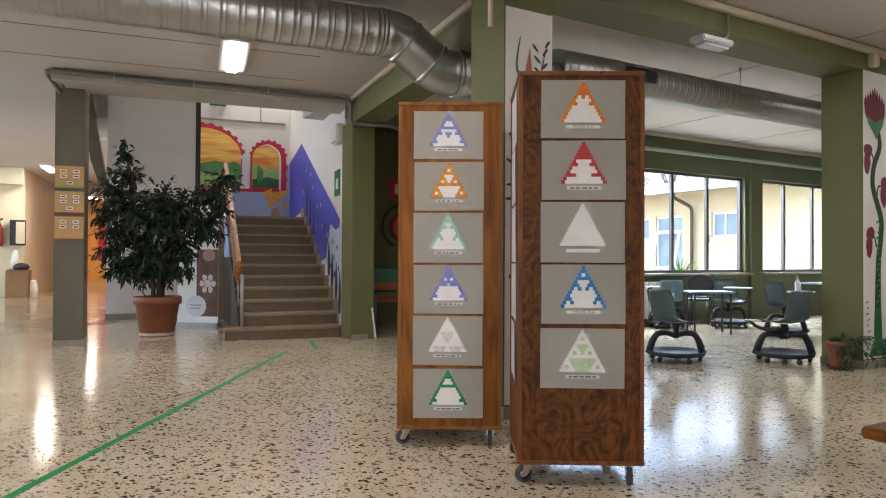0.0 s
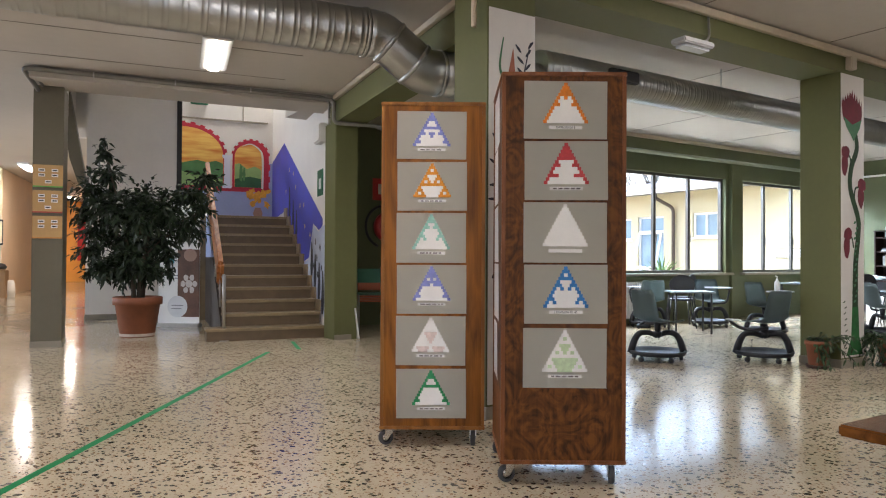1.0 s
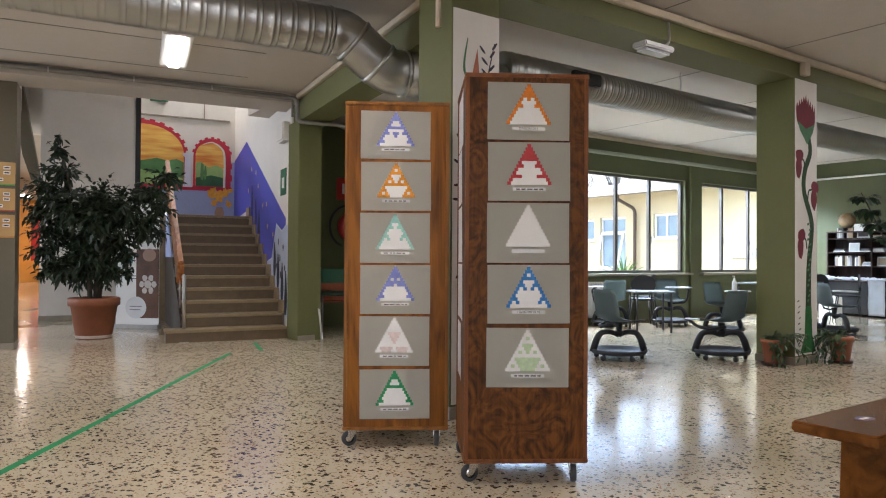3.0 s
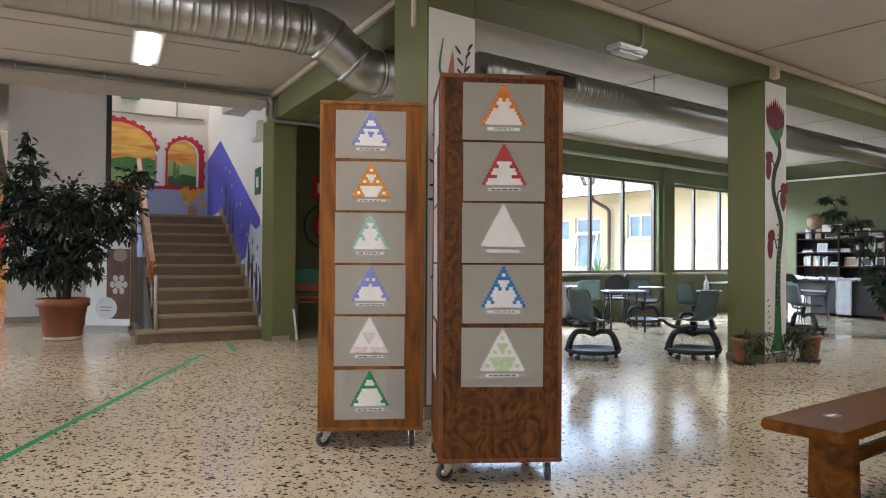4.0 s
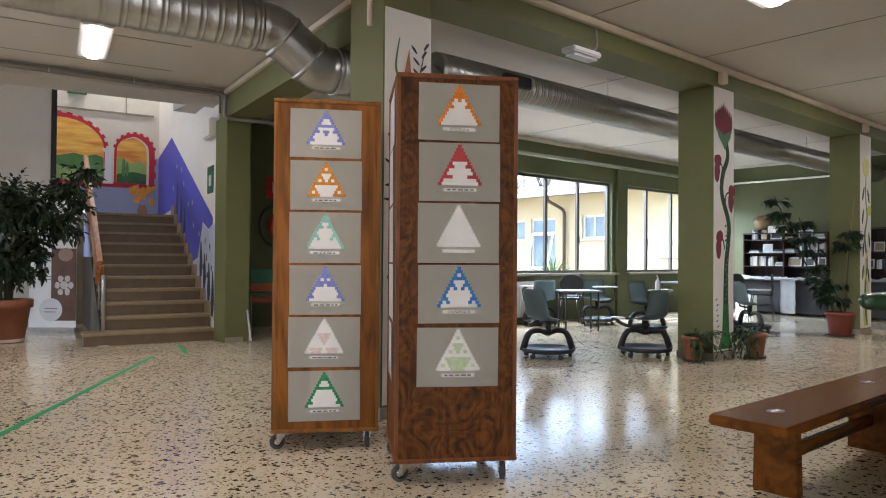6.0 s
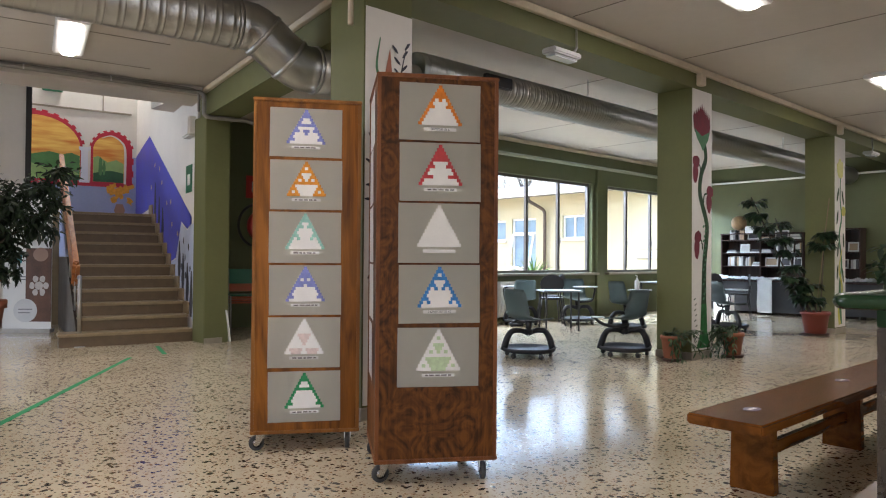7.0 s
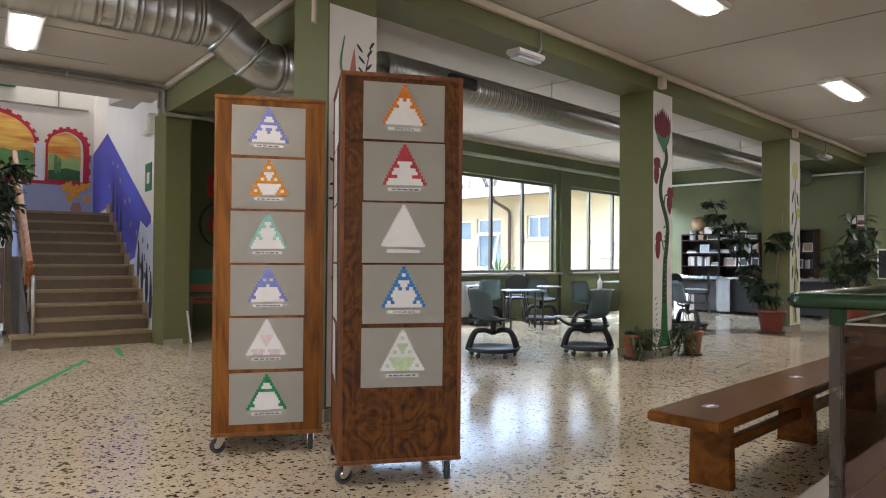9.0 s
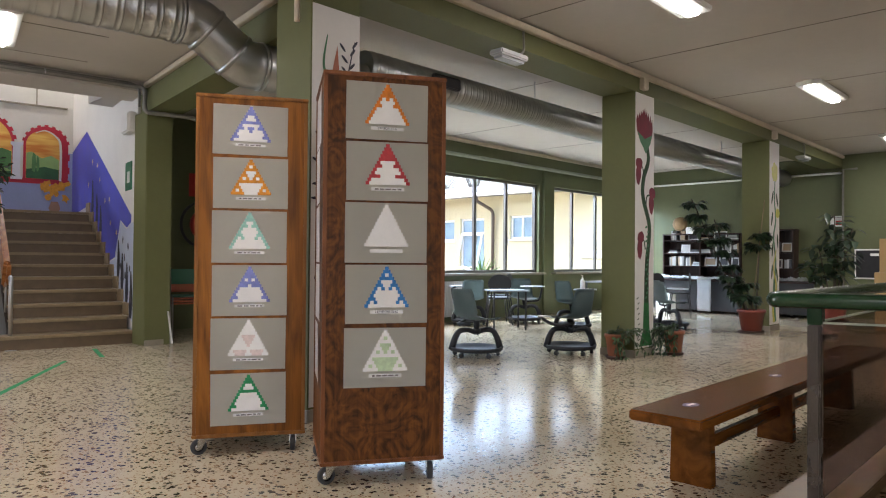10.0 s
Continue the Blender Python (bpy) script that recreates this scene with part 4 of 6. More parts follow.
part("panel", box(bmesh.new(), (0, -0.17, 0), (0.011, 0.17, 0.38), None, 0.003), SIGN_GREEN, sg)
part("arrow", box(bmesh.new(), (-0.003, -0.08, 0.1), (-0.0005, 0.06, 0.25)), WHITE_PL, sg)
slab("pipe_box", (-0.13, 0.37, 2.72), (-0.004, 0.75, 2.98), WHITE, "white boxed pipe on the stair wall", "trim", ZONE, 0.02)

# handrail and posts
rail = thing("stair_handrail", "varnished wooden handrail on a steel-posted panel", "handrail", ZONE)
ra, rb = Vector((-1.36, 1.0, 1.02)), Vector((-1.36, 3.75, 2.75))
d = (rb - ra).normalized()
up = Vector((0, -d.z, d.y))
bm = bmesh.new()
m = Matrix((( 1, 0, 0, ra.x), (0, d.y, up.y, ra.y), (0, d.z, up.z, ra.z), (0, 0, 0, 1)))
L = (rb - ra).length
box(bm, (-0.035, -0.03, -0.035), (0.035, L, 0.04), m, 0.014)
part("grip", bm, HANDRAIL, rail)
part("side_board", box(bmesh.new(), (-0.02, 0.0, -0.36), (0.02, L, -0.06), m, 0.005), HANDRAIL, rail, "varnished wooden side board")
part("end_knob", box(bmesh.new(), (-0.045, -0.1, -0.33), (0.045, 0.02, 0.03), m, 0.04), HANDRAIL, rail)
part("bottom_bar", box(bmesh.new(), (-0.012, -0.05, -0.86), (0.012, L, -0.83), m), STEEL, rail)
for s in (0.1, 0.95, 1.8, 2.65):
    p = ra + d * s
    part("post", tube(bmesh.new(), (p + Vector((0, 0, -0.8)), p + Vector((0, 0, -0.02))), 0.012, 8), STEEL, rail)
post = thing("newel_post", "brushed steel tube post at the foot of the stairs", "post", ZONE @ Matrix.Translation((-1.36, 0.47, 0)))
part("tube", tube(bmesh.new(), rounded(((0, 0, 0.0), (0, 0, 0.82), (0, 0.05, 0.86), (0, 0.12, 0.84)), 0.04), 0.024, 12), STEEL, post)
part("foot_plate", lathe(bmesh.new(), ((0, 0), (0.1, 0), (0.1, 0.008), (0.03, 0.012), (0, 0.012)), 20), STEEL, post)

# recess: hose reel, sign, stacked chairs
hr = thing("hose_reel", "red fire hose reel on the recess wall", "hose reel", pose(5.27, 10.28, 1.62))
part("drum", lathe(bmesh.new(), ((0, 0), (0.22, 0), (0.25, 0.03), (0.25, 0.12), (0.22, 0.15), (0, 0.15)), 28, pose(0, 0, 0, 90)), RED, hr)
part("hose", tube(bmesh.new(), [(-0.09 + 0.33 * math.cos(a), -0.1, 0.34 * math.sin(a)) for a in [math.radians(60 + 10 * k) for k in range(20)]], 0.022, 8), BLACK, hr)
fs = thing("fire_sign", "red fire equipment sign with white symbol", "sign", pose(5.20, 10.29, 2.06))
part("panel", box(bmesh.new(), (-0.18, -0.006, 0), (0.18, 0.0, 0.36), None, 0.002), RED, fs)
part("symbol", box(bmesh.new(), (-0.08, -0.009, 0.1), (0.0, -0.0065, 0.27)), WHITE_PL, fs)
stack_orange = mat("orange_plastic", (0.45, 0.10, 0.03), 0.4, vary=0.1)
stack_green = mat("green_plastic", (0.02, 0.16, 0.09), 0.4, vary=0.1)


def stack_chair(z, material, tint):
    s = thing("stacked_chair", f"{tint} plastic school chair in a stack", "chair", pose(4.66, 9.6, z, 0, 0, -20), "stacked chairs")
    part("seat", box(bmesh.new(), (-0.2, -0.2, 0.44), (0.2, 0.2, 0.46), None, 0.008), material, s)
    part("backrest", box(bmesh.new(), (-0.2, 0.18, 0.62), (0.2, 0.2, 0.85), pose(0, 0, 0, -6), 0.008), material, s)
    for x in (-0.19, 0.19):
        part("leg", tube(bmesh.new(), ((x, -0.2, 0), (x, -0.19, 0.43), (x, 0.19, 0.43), (x, 0.28, 0.85)), 0.011, 6), STEEL, s)
        part("leg", tube(bmesh.new(), ((x, 0.22, 0), (x, 0.1, 0.43)), 0.011, 6), STEEL, s)


for i in range(4):
    stack_chair(0.036 * i, stack_orange if i < 3 else stack_green, "orange" if i < 3 else "green")
lb = thing("leaning_board", "white board leaning on the green column", "board", pose(4.0, 8.63, 0.004, 0, -8, 0))
part("sheet", box(bmesh.new(), (0.0, -0.04, 0), (0.016, 0.32, 0.42), None, 0.003), WHITE_PL, lb)

# directory boards on the entrance pillar
PINE = mat("pine_board", (0.52, 0.33, 0.13), 0.5, vary=0.15, scale=5)
for z, edge in ((1.955, mat("green_edge", (0.15, 0.42, 0.08), 0.5)), (1.645, mat("red_edge", (0.45, 0.08, 0.05), 0.5)), (1.335, mat("orange_edge", (0.55, 0.25, 0.06), 0.5))):
    s = thing("direction_board", "small pine direction board with printed labels", "sign", EP @ Matrix.Translation((0.005, -0.002, z)), "direction boards")
    part("board", box(bmesh.new(), (0, -0.016, 0), (0.32, 0, 0.255), None, 0.003), PINE, s)
    part("edge_strip", box(bmesh.new(), (0.003, -0.02, -0.016), (0.317, -0.001, -0.001)), edge, s, "coloured edge strip")
    for lx, lz in ((0.06, 0.17), (0.2, 0.17), (0.06, 0.11), (0.2, 0.11), (0.13, 0.03)):
        if z < 1.5 and lz < 0.05:
            continue
        lab = part("label_card", box(bmesh.new(), (lx, -0.019, lz), (lx + 0.07, -0.0165, lz + 0.038)), WHITE_PL, s)
        part("print_bar", box(bmesh.new(), (lx + 0.01, -0.0205, lz + 0.012), (lx + 0.06, -0.0192, lz + 0.026)), BLACK, lab)

# banner stand
bn = thing("banner_stand", "white roll-up banner with a brown photograph of pebbles", "banner", pose(2.22, 11.45, 0, 0, 0, -41))
part("base", box(bmesh.new(), (-0.36, -0.06, 0), (0.36, 0.08, 0.06), None, 0.01), STEEL, bn)
sheet = part("sheet", box(bmesh.new(), (-0.35, -0.004, 0.06), (0.35, 0.004, 2.0)), WHITE_PL, bn)
BROWN = mat("brown_print", (0.13, 0.055, 0.03), 0.5, vary=0.5, scale=5)
part("photo_print", box(bmesh.new(), (-0.02, -0.0065, 0.16), (0.348, -0.0045, 1.22)), BROWN, sheet)
PEB = mat("pebble_print", (0.6, 0.54, 0.5), 0.5, vary=0.2, scale=20)
for k in range(6):
    a = k * math.pi / 3
    part("pebble_print", prism(bmesh.new(), blob(0.17 + 0.1 * math.cos(a), 0.68 + 0.11 * math.sin(a), 0.04, 0.05, 12, 0.2, k), 0.001, pose(0, -0.0066, 0, 90)), PEB, sheet)
part("pebble_print", prism(bmesh.new(), blob(0.17, 0.68, 0.06, 0.06, 16), 0.001, pose(0, -0.0066, 0, 90)), PEB, sheet)
part("round_print", prism(bmesh.new(), blob(0.19, 1.13, 0.11, 0.1, 18), 0.001, pose(0, -0.0066, 0, 90)), VASE, sheet)
part("round_print", prism(bmesh.new(), blob(-0.02, 0.32, 0.17, 0.17, 24), 0.001, pose(0, -0.0067, 0, 90)), mat("pale_print", (0.66, 0.67, 0.68), 0.5), sheet)
TEAL = mat("teal_print", (0.06, 0.30, 0.33), 0.5)
part("badge_print", box(bmesh.new(), (-0.19, -0.0065, 1.0), (-0.08, -0.0045, 1.12)), TEAL, sheet)
for lx, w, z in ((-0.19, 0.12, 0.93), (-0.22, 0.2, 0.80), (-0.2, 0.18, 0.76), (-0.12, 0.2, 0.33), (-0.12, 0.17, 0.28)):
    part("print_bar", box(bmesh.new(), (lx, -0.0095, z), (lx + w, -0.0085, z + 0.014)), mat("grey_print", (0.22, 0.22, 0.24), 0.5), sheet)

# green floor tape
def tape_strip(a, b, w=0.05):
    a, b = Vector(a), Vector(b)
    d = (b - a)
    bm = box(bmesh.new(), (0, -w / 2, 0.0005), (d.length, w / 2, 0.0022), pose(a.x, a.y, 0, 0, 0, math.degrees(math.atan2(d.y, d.x))))
    return structure("floor_tape", bm, TAPE, "green adhesive tape line stuck on the floor", "floor tape")


tape_strip((-0.75, 2.72), (2.54, 7.93))
tape_strip((2.93, 7.97), (3.12, 8.75))
# ---- display towers ----
PAPER = mat("grey_card", (0.70, 0.67, 0.585), 0.7, vary=0.05, scale=3)
PAPER_W = mat("white_paper", (0.88, 0.86, 0.83), 0.75, vary=0.06, scale=12)
CHROME = mat("caster_steel", (0.62, 0.61, 0.58), 0.25, metal=1.0, vary=0.1)
ROWS = 12


def pencil(name, c):
    return mat(name, c, 0.7, vary=0.25, scale=40)


def lettering(name, body, size, m, material, parent):
    c = bpy.data.curves.new(name, "FONT")
    c.body, c.size, c.align_x, c.align_y, c.extrude = body, size, "CENTER", "CENTER", 0.0003
    c.materials.append(material)
    ob = new(name, c)
    ob.parent = parent
    ob.matrix_local = m
    return ob


def sheet_card(parent, x0, z0, w, h, rule, colour, text, tilt=0.0, seed=0):
    """A card with a stepped number triangle; the cells that follow the rule are coloured in."""
    rnd = random.Random(seed)
    m = Matrix.Translation((x0 + w / 2, -0.0015, z0 + h / 2)) @ pose(0, 0, 0, 90, 0, 0) @ pose(0, 0, 0, 0, 0, tilt)
    bm = bmesh.new()
    nx = 10
    grid = [[bm.verts.new((-w / 2 + w * i / nx, -h / 2 + h * j / 8, 0.001 + 0.0007 * noise.noise((i * 0.6, j * 0.7, seed * 3.1)))) for j in range(9)] for i in range(nx + 1)]
    for i in range(nx):
        for j in range(8):
            bm.faces.new((grid[i][j], grid[i + 1][j], grid[i + 1][j + 1], grid[i][j + 1]))
    bmesh.ops.solidify(bm, geom=bm.faces[:], thickness=0.0006)
    bmesh.ops.transform(bm, matrix=m, verts=bm.verts)
    card = part("card", bm, PAPER, parent, "grey card sheet")
    ch, cw = h * 0.70 / ROWS, w * 0.54 / ROWS
    top = h * 0.47
    white, col = bmesh.new(), bmesh.new()
    for n in range(ROWS):
        y1 = top - n * ch
        for k in range(n + 1):
            v = math.comb(n, k)
            xa = (k - (n + 1) / 2) * cw
            tgt = col if rule(v) else white
            lift = 0.0030 if tgt is white else 0.0033
            vs = [tgt.verts.new((a, b, lift)) for a, b in ((xa, y1 - ch), (xa + cw, y1 - ch), (xa + cw, y1), (xa, y1))]
            tgt.faces.new(vs)
    for b2 in (white, col):
        bmesh.ops.transform(b2, matrix=m, verts=b2.verts)
    if white.faces:
        part("paper_triangle", white, PAPER_W, card, "white stepped paper triangle")["kind"] = "stuff"
    if col.faces:
        part("coloured_pattern", col, colour, card, "hand-coloured cells")["kind"] = "stuff"
    else:
        col.free()
    sw, sh = w * 0.40, h * 0.058
    yb = top - ROWS * ch - h * 0.045
    strip = part("caption_strip", box(bmesh.new(), (-sw / 2, yb - sh, 0.004), (sw / 2, yb, 0.0048), m), PAPER_W, card)
    if text:
        lettering("lettering", text, sh * 0.95, m @ Matrix.Translation((0, yb - sh / 2, 0.005)), INK, strip)
    elif text is None:
        x = -sw * 0.4
        k = 0
        while x < sw * 0.36:
            ww = rnd.uniform(0.012, 0.028)
            part("print_bar", box(bmesh.new(), (x, yb - sh * 0.72, 0.0049), (min(x + ww, sw * 0.42), yb - sh * 0.3, 0.0052), m), CAPTION_INK, strip)
            x += ww + 0.007
    # strips of clear tape on the top edge
    return card


CAPTION_INK = mat("caption_ink", (0.16, 0.13, 0.13), 0.6)
NONE = pencil("pale_pencil", (0.62, 0.60, 0.57))
ORANGE = pencil("orange_pencil", (0.75, 0.22, 0.015))
REDP = pencil("red_pencil", (0.52, 0.05, 0.055))
BLUEP = pencil("blue_pencil", (0.045, 0.22, 0.55))
VIOLET = pencil("violet_pencil", (0.24, 0.27, 0.62))
AMBER = pencil("amber_pencil", (0.72, 0.28, 0.02))
TEALP = pencil("teal_pencil", (0.33, 0.62, 0.53))
GREENP = pencil("green_pencil", (0.025, 0.28, 0.10))
PALE_G = pencil("pale_green_pencil", (0.58, 0.72, 0.45))
PALE_R = pencil("pale_pink_pencil", (0.80, 0.66, 0.62))


def divides(n):
    return lambda v: n % v == 0


def multiple(n):
    return lambda v: v % n == 0


def caster(parent, x, y, turn):
    m = pose(x, y, 0, 0, 0, turn)
    c = part("caster", box(bmesh.new(), (-0.035, -0.035, 0.098), (0.035, 0.035, 0.104), m, 0.002), CHROME, parent)
    f = bmesh.new()
    for s in (-1, 1):
        prism(f, ((-0.03, 0.098), (0.03, 0.098), (0.035, 0.045), (0.012, 0.035)), 0.003, m @ Matrix.Translation((0, s * 0.017 + 0.0015, 0)) @ pose(0, 0, 0, 90))
    part("fork", f, CHROME, c)
    part("tyre", lathe(bmesh.new(), ((0.026, -0.013), (0.04, -0.013), (0.044, -0.008), (0.044, 0.008), (0.04, 0.013), (0.026, 0.013)), 24, m @ Matrix.Translation((0.022, 0, 0.0445)) @ pose(0, 0, 0, 90)), RUBBER, c, "black rubber tyre")
    part("rim", lathe(bmesh.new(), ((0, -0.011), (0.026, -0.011), (0.026, 0.011), (0, 0.011)), 20, m @ Matrix.Translation((0.022, 0, 0.0445)) @ pose(0, 0, 0, 90)), CHROME, c, "pale metal rim")


def tower(label, m, veneer, edge, cards, x0, w_card, top, W=0.608):
    t = thing("display_tower", label, "display stand", m, "display towers")
    D, Z0, Z1 = W, 0.104, 2.03
    for nm, lo, hi in (("front_panel", (0.016, 0, Z0 + 0.018), (W - 0.016, 0.012, Z1 - 0.018)), ("back_panel", (0.016, D - 0.012, Z0 + 0.018), (W - 0.016, D, Z1 - 0.018)),
                       ("side_panel", (0, 0.016, Z0 + 0.018), (0.012, D - 0.016, Z1 - 0.018)), ("side_panel", (W - 0.012, 0.016, Z0 + 0.018), (W, D - 0.016, Z1 - 0.018))):
        part(nm, box(bmesh.new(), lo, hi), veneer, t)
    for x in (0, W - 0.016):
        for y in (0, D - 0.016):
            part("corner_strip", box(bmesh.new(), (x - 0.003, y - 0.003, Z0), (x + 0.019, y + 0.019, Z1 - 0.02), None, 0.003), edge, t, "paler wooden edging")
    for z, k in ((Z0 - 0.004, "bottom_board"), (Z1 - 0.02, "top_board")):
        part(k, box(bmesh.new(), (-0.006, -0.006, z), (W + 0.006, D + 0.006, z + 0.022), None, 0.004), edge, t, "paler wooden edging")
    for x, y, a in ((0.05, 0.05, 200), (W - 0.06, 0.05, 265), (0.05, D - 0.06, 215), (W - 0.06, D - 0.06, 240)):
        caster(t, x, y, a)
    for i, (za, zb, rule, colour, text) in enumerate(cards):
        sheet_card(t, x0 + 0.004 * (i % 2), za, w_card, zb - za, rule, colour, text, (-0.4, 0.3, 0.0, 0.2, -0.2, 0.4)[i], i + int(top * 10))
    return t


never = lambda v: False
ft = tower("tall dark veneered display tower on casters with coloured triangle cards", pose(2.045, 2.735, 0, 0, 0, -32.3), TOWER, EDGE_D, (
    (1.700, 1.986, divides(6), ORANGE, "DIVISORI DI 6"), (1.398, 1.689, divides(36), REDP, None), (1.09, 1.387, never, NONE, ""),
    (0.79, 1.08, divides(45), BLUEP, "I DIVISORI DI 45"), (0.475, 0.768, multiple(2), PALE_G, None)), 0.105, 0.41, 1.0)
bt = tower("tall amber veneered display tower on casters with coloured triangle cards", pose(1.845, 3.652, 0, 0, 0, -32.0), TOWER_B, EDGE, (
    (1.693, 1.976, divides(70), VIOLET, None), (1.389, 1.676, lambda v: v % 2 == 1, AMBER, None), (1.081, 1.375, divides(28), TEALP, None),
    (0.781, 1.068, divides(30), VIOLET, None), (0.477, 0.767, multiple(5), PALE_R, None), (0.167, 0.457, divides(10), GREENP, None)), 0.088, 0.41, 2.0)
# cards on the left flank of the dark tower, curling at their edges
for i, (za, zb) in enumerate(((1.70, 1.98), (1.40, 1.69), (1.09, 1.385), (0.79, 1.08), (0.475, 0.768))):
    bm = bmesh.new()
    n = 10
    for j in range(n + 1):
        y = 0.10 + 0.41 * j / n
        off = -0.002 - 0.012 * (1 - j / n) ** 3 * (0.4 + 0.6 * ((i * 37) % 10) / 10)
        bm.verts.new((off, y, za)), bm.verts.new((off * 1.3, y, zb))
    bm.verts.ensure_lookup_table()
    for j in range(n):
        bm.faces.new((bm.verts[2 * j], bm.verts[2 * j + 2], bm.verts[2 * j + 3], bm.verts[2 * j + 1]))
    bmesh.ops.solidify(bm, geom=bm.faces[:], thickness=0.0012)
    part("card", bm, PAPER_W, ft, "white card curling off the flank")

# ---- bench and balustrade ----
bench = thing("wooden_bench", "long varnished brown wooden bench beside the balustrade", "bench", pose(2.957, 1.252, 0))
part("seat", box(bmesh.new(), (0, 0, 0.371), (3.6, 0.345, 0.42), None, 0.008), BENCH, bench)
for x in (0.41, 1.62, 2.96):
    bm = bmesh.new()
    prism(bm, ((0.125, 0.0), (0.34, 0.0), (0.33, 0.37), (0.135, 0.37)), 0.06, pose(x, 0, 0) @ pose(0, 0, 0, 90, 0, 90), 0, 0.004)
    part("leg", bm, BENCH, bench)
    if x > 0.5:
        bm = bmesh.new()
        prism(bm, ((0, 0.37), (-0.16, 0.37), (-0.05, 0.33), (0, 0.22)), 0.03, pose(x, 0.24, 0) @ pose(0, 0, 0, 90), 0, 0.003)
        part("bracket", bm, BENCH, bench)
    if x < 3:
        bm = bmesh.new()
        prism(bm, ((0.06, 0.37), (0.22, 0.37), (0.11, 0.33), (0.06, 0.22)), 0.03, pose(x, 0.24, 0) @ pose(0, 0, 0, 90), 0, 0.003)
        part("bracket", bm, BENCH, bench)
for x0, x1 in ((0.47, 1.62), (1.68, 2.96)):
    part("stretcher", box(bmesh.new(), (x0, 0.2, 0.15), (x1, 0.235, 0.215), None, 0.004), BENCH, bench)
for x, y in ((0.30, 0.18), (1.50, 0.19), (2.70, 0.17)):
    k = thing("paper_sticker", "small white and blue paper sticker on the bench", "sticker", pose(2.957 + x, 1.252 + y, 0.4205, 0, 0, -6), "bench stickers")
    part("sheet", prism(bmesh.new(), blob(0, 0, 0.055, 0.035, 16, 0.15, 3), 0.0008), mat("blue_sticker", (0.11, 0.10, 0.17), 0.5), k)
    part("label", box(bmesh.new(), (-0.03, -0.009, 0.001), (0.03, 0.009, 0.0016)), PAPER_W, k)

POST = mat("dull_steel", (0.17, 0.155, 0.15), 0.26, metal=0.9, vary=0.15)
RAIL_G = mat("green_rail_enamel", (0.014, 0.045, 0.018), 0.22, vary=0.2, scale=8)
SMOKE = glass("smoked_acrylic", (0.52, 0.45, 0.42), 0.02)
SMOKE.node_tree.nodes["Principled BSDF"].inputs["Specular IOR Level"].default_value = 0.8
bal = thing("balustrade", "green tube balustrade with smoky acrylic panels and steel posts", "balustrade")
part("top_rail", tube(bmesh.new(), rounded(((9.5, 1.02, 0.95), (3.11, 1.02, 0.95), (3.31, 0.42, 0.95), (3.75, -0.9, 0.95)), 0.07), 0.033, 18), RAIL_G, bal, "green enamelled tube rail")
PA, PB = Vector((3.29, 0.895, 0)), Vector((3.60, -0.10, 0))


def panel(a, b, z0, z1):
    d = b - a
    m = pose(a.x, a.y, 0, 0, 0, math.degrees(math.atan2(d.y, d.x)))
    p = part("acrylic_panel", box(bmesh.new(), (0.03, -0.005, z0), (d.length - 0.02, 0.005, z1), m, 0.001), SMOKE, bal, "smoky clear acrylic panel")
    part("panel_edge", box(bmesh.new(), (0.0, -0.008, z1 + 0.0005), (d.length, 0.008, z1 + 0.009), m, 0.002), mat("acrylic_edge", (0.42, 0.44, 0.36), 0.2), bal)


panel(PA, PB, 0.07, 0.845)
panel(PA, Vector((5.2, 0.91, 0)), 0.07, 0.845)
panel(Vector((5.25, 0.91, 0)), Vector((7.2, 0.92, 0)), 0.07, 0.845)
for p in (PA, PB, Vector((5.22, 0.91, 0)), Vector((7.22, 0.92, 0))):
    m = Matrix.Translation(p)
    part("post", box(bmesh.new(), (-0.026, -0.026, 0), (0.026, 0.026, 0.84), m, 0.006), POST, bal)
    part("rail_bracket", box(bmesh.new(), (-0.012, -0.03, 0.841), (0.035, 0.03, 0.915), m, 0.004), RAIL_G, bal)
    part("panel_clamp", tube(bmesh.new(), (p + Vector((0.027, -0.02, 0.78)), p + Vector((0.10, -0.05, 0.78))), [0.014, 0.02], 12), CHROME, bal)
slab("kerb", (3.0, 0.78, 0), (9.5, 1.08, 0.06), STEP, "low pale stone kerb under the balustrade", "kerb", None, 0.006)
slab("kerb", (3.0, -1.2, 0), (3.3, 0.779, 0.06), STEP, "low pale stone kerb under the balustrade", "kerb", Matrix.Translation((3.15, 0.78, 0)) @ pose(0, 0, 0, 0, 0, 18) @ Matrix.Translation((-3.15, -0.78, 0)), 0.006)

# ---- wheeled study chairs ----
SHELL = mat("slate_green_plastic", (0.135, 0.175, 0.172), 0.42, vary=0.08, scale=4)
CHAIR_BASE = mat("charcoal_plastic", (0.02, 0.022, 0.026), 0.6, vary=0.15, scale=10)
TABLETOP = mat("grey_blue_laminate", (0.26, 0.28, 0.30), 0.5, vary=0.08)
TABLET = mat("pale_laminate", (0.62, 0.65, 0.68), 0.3, vary=0.05)


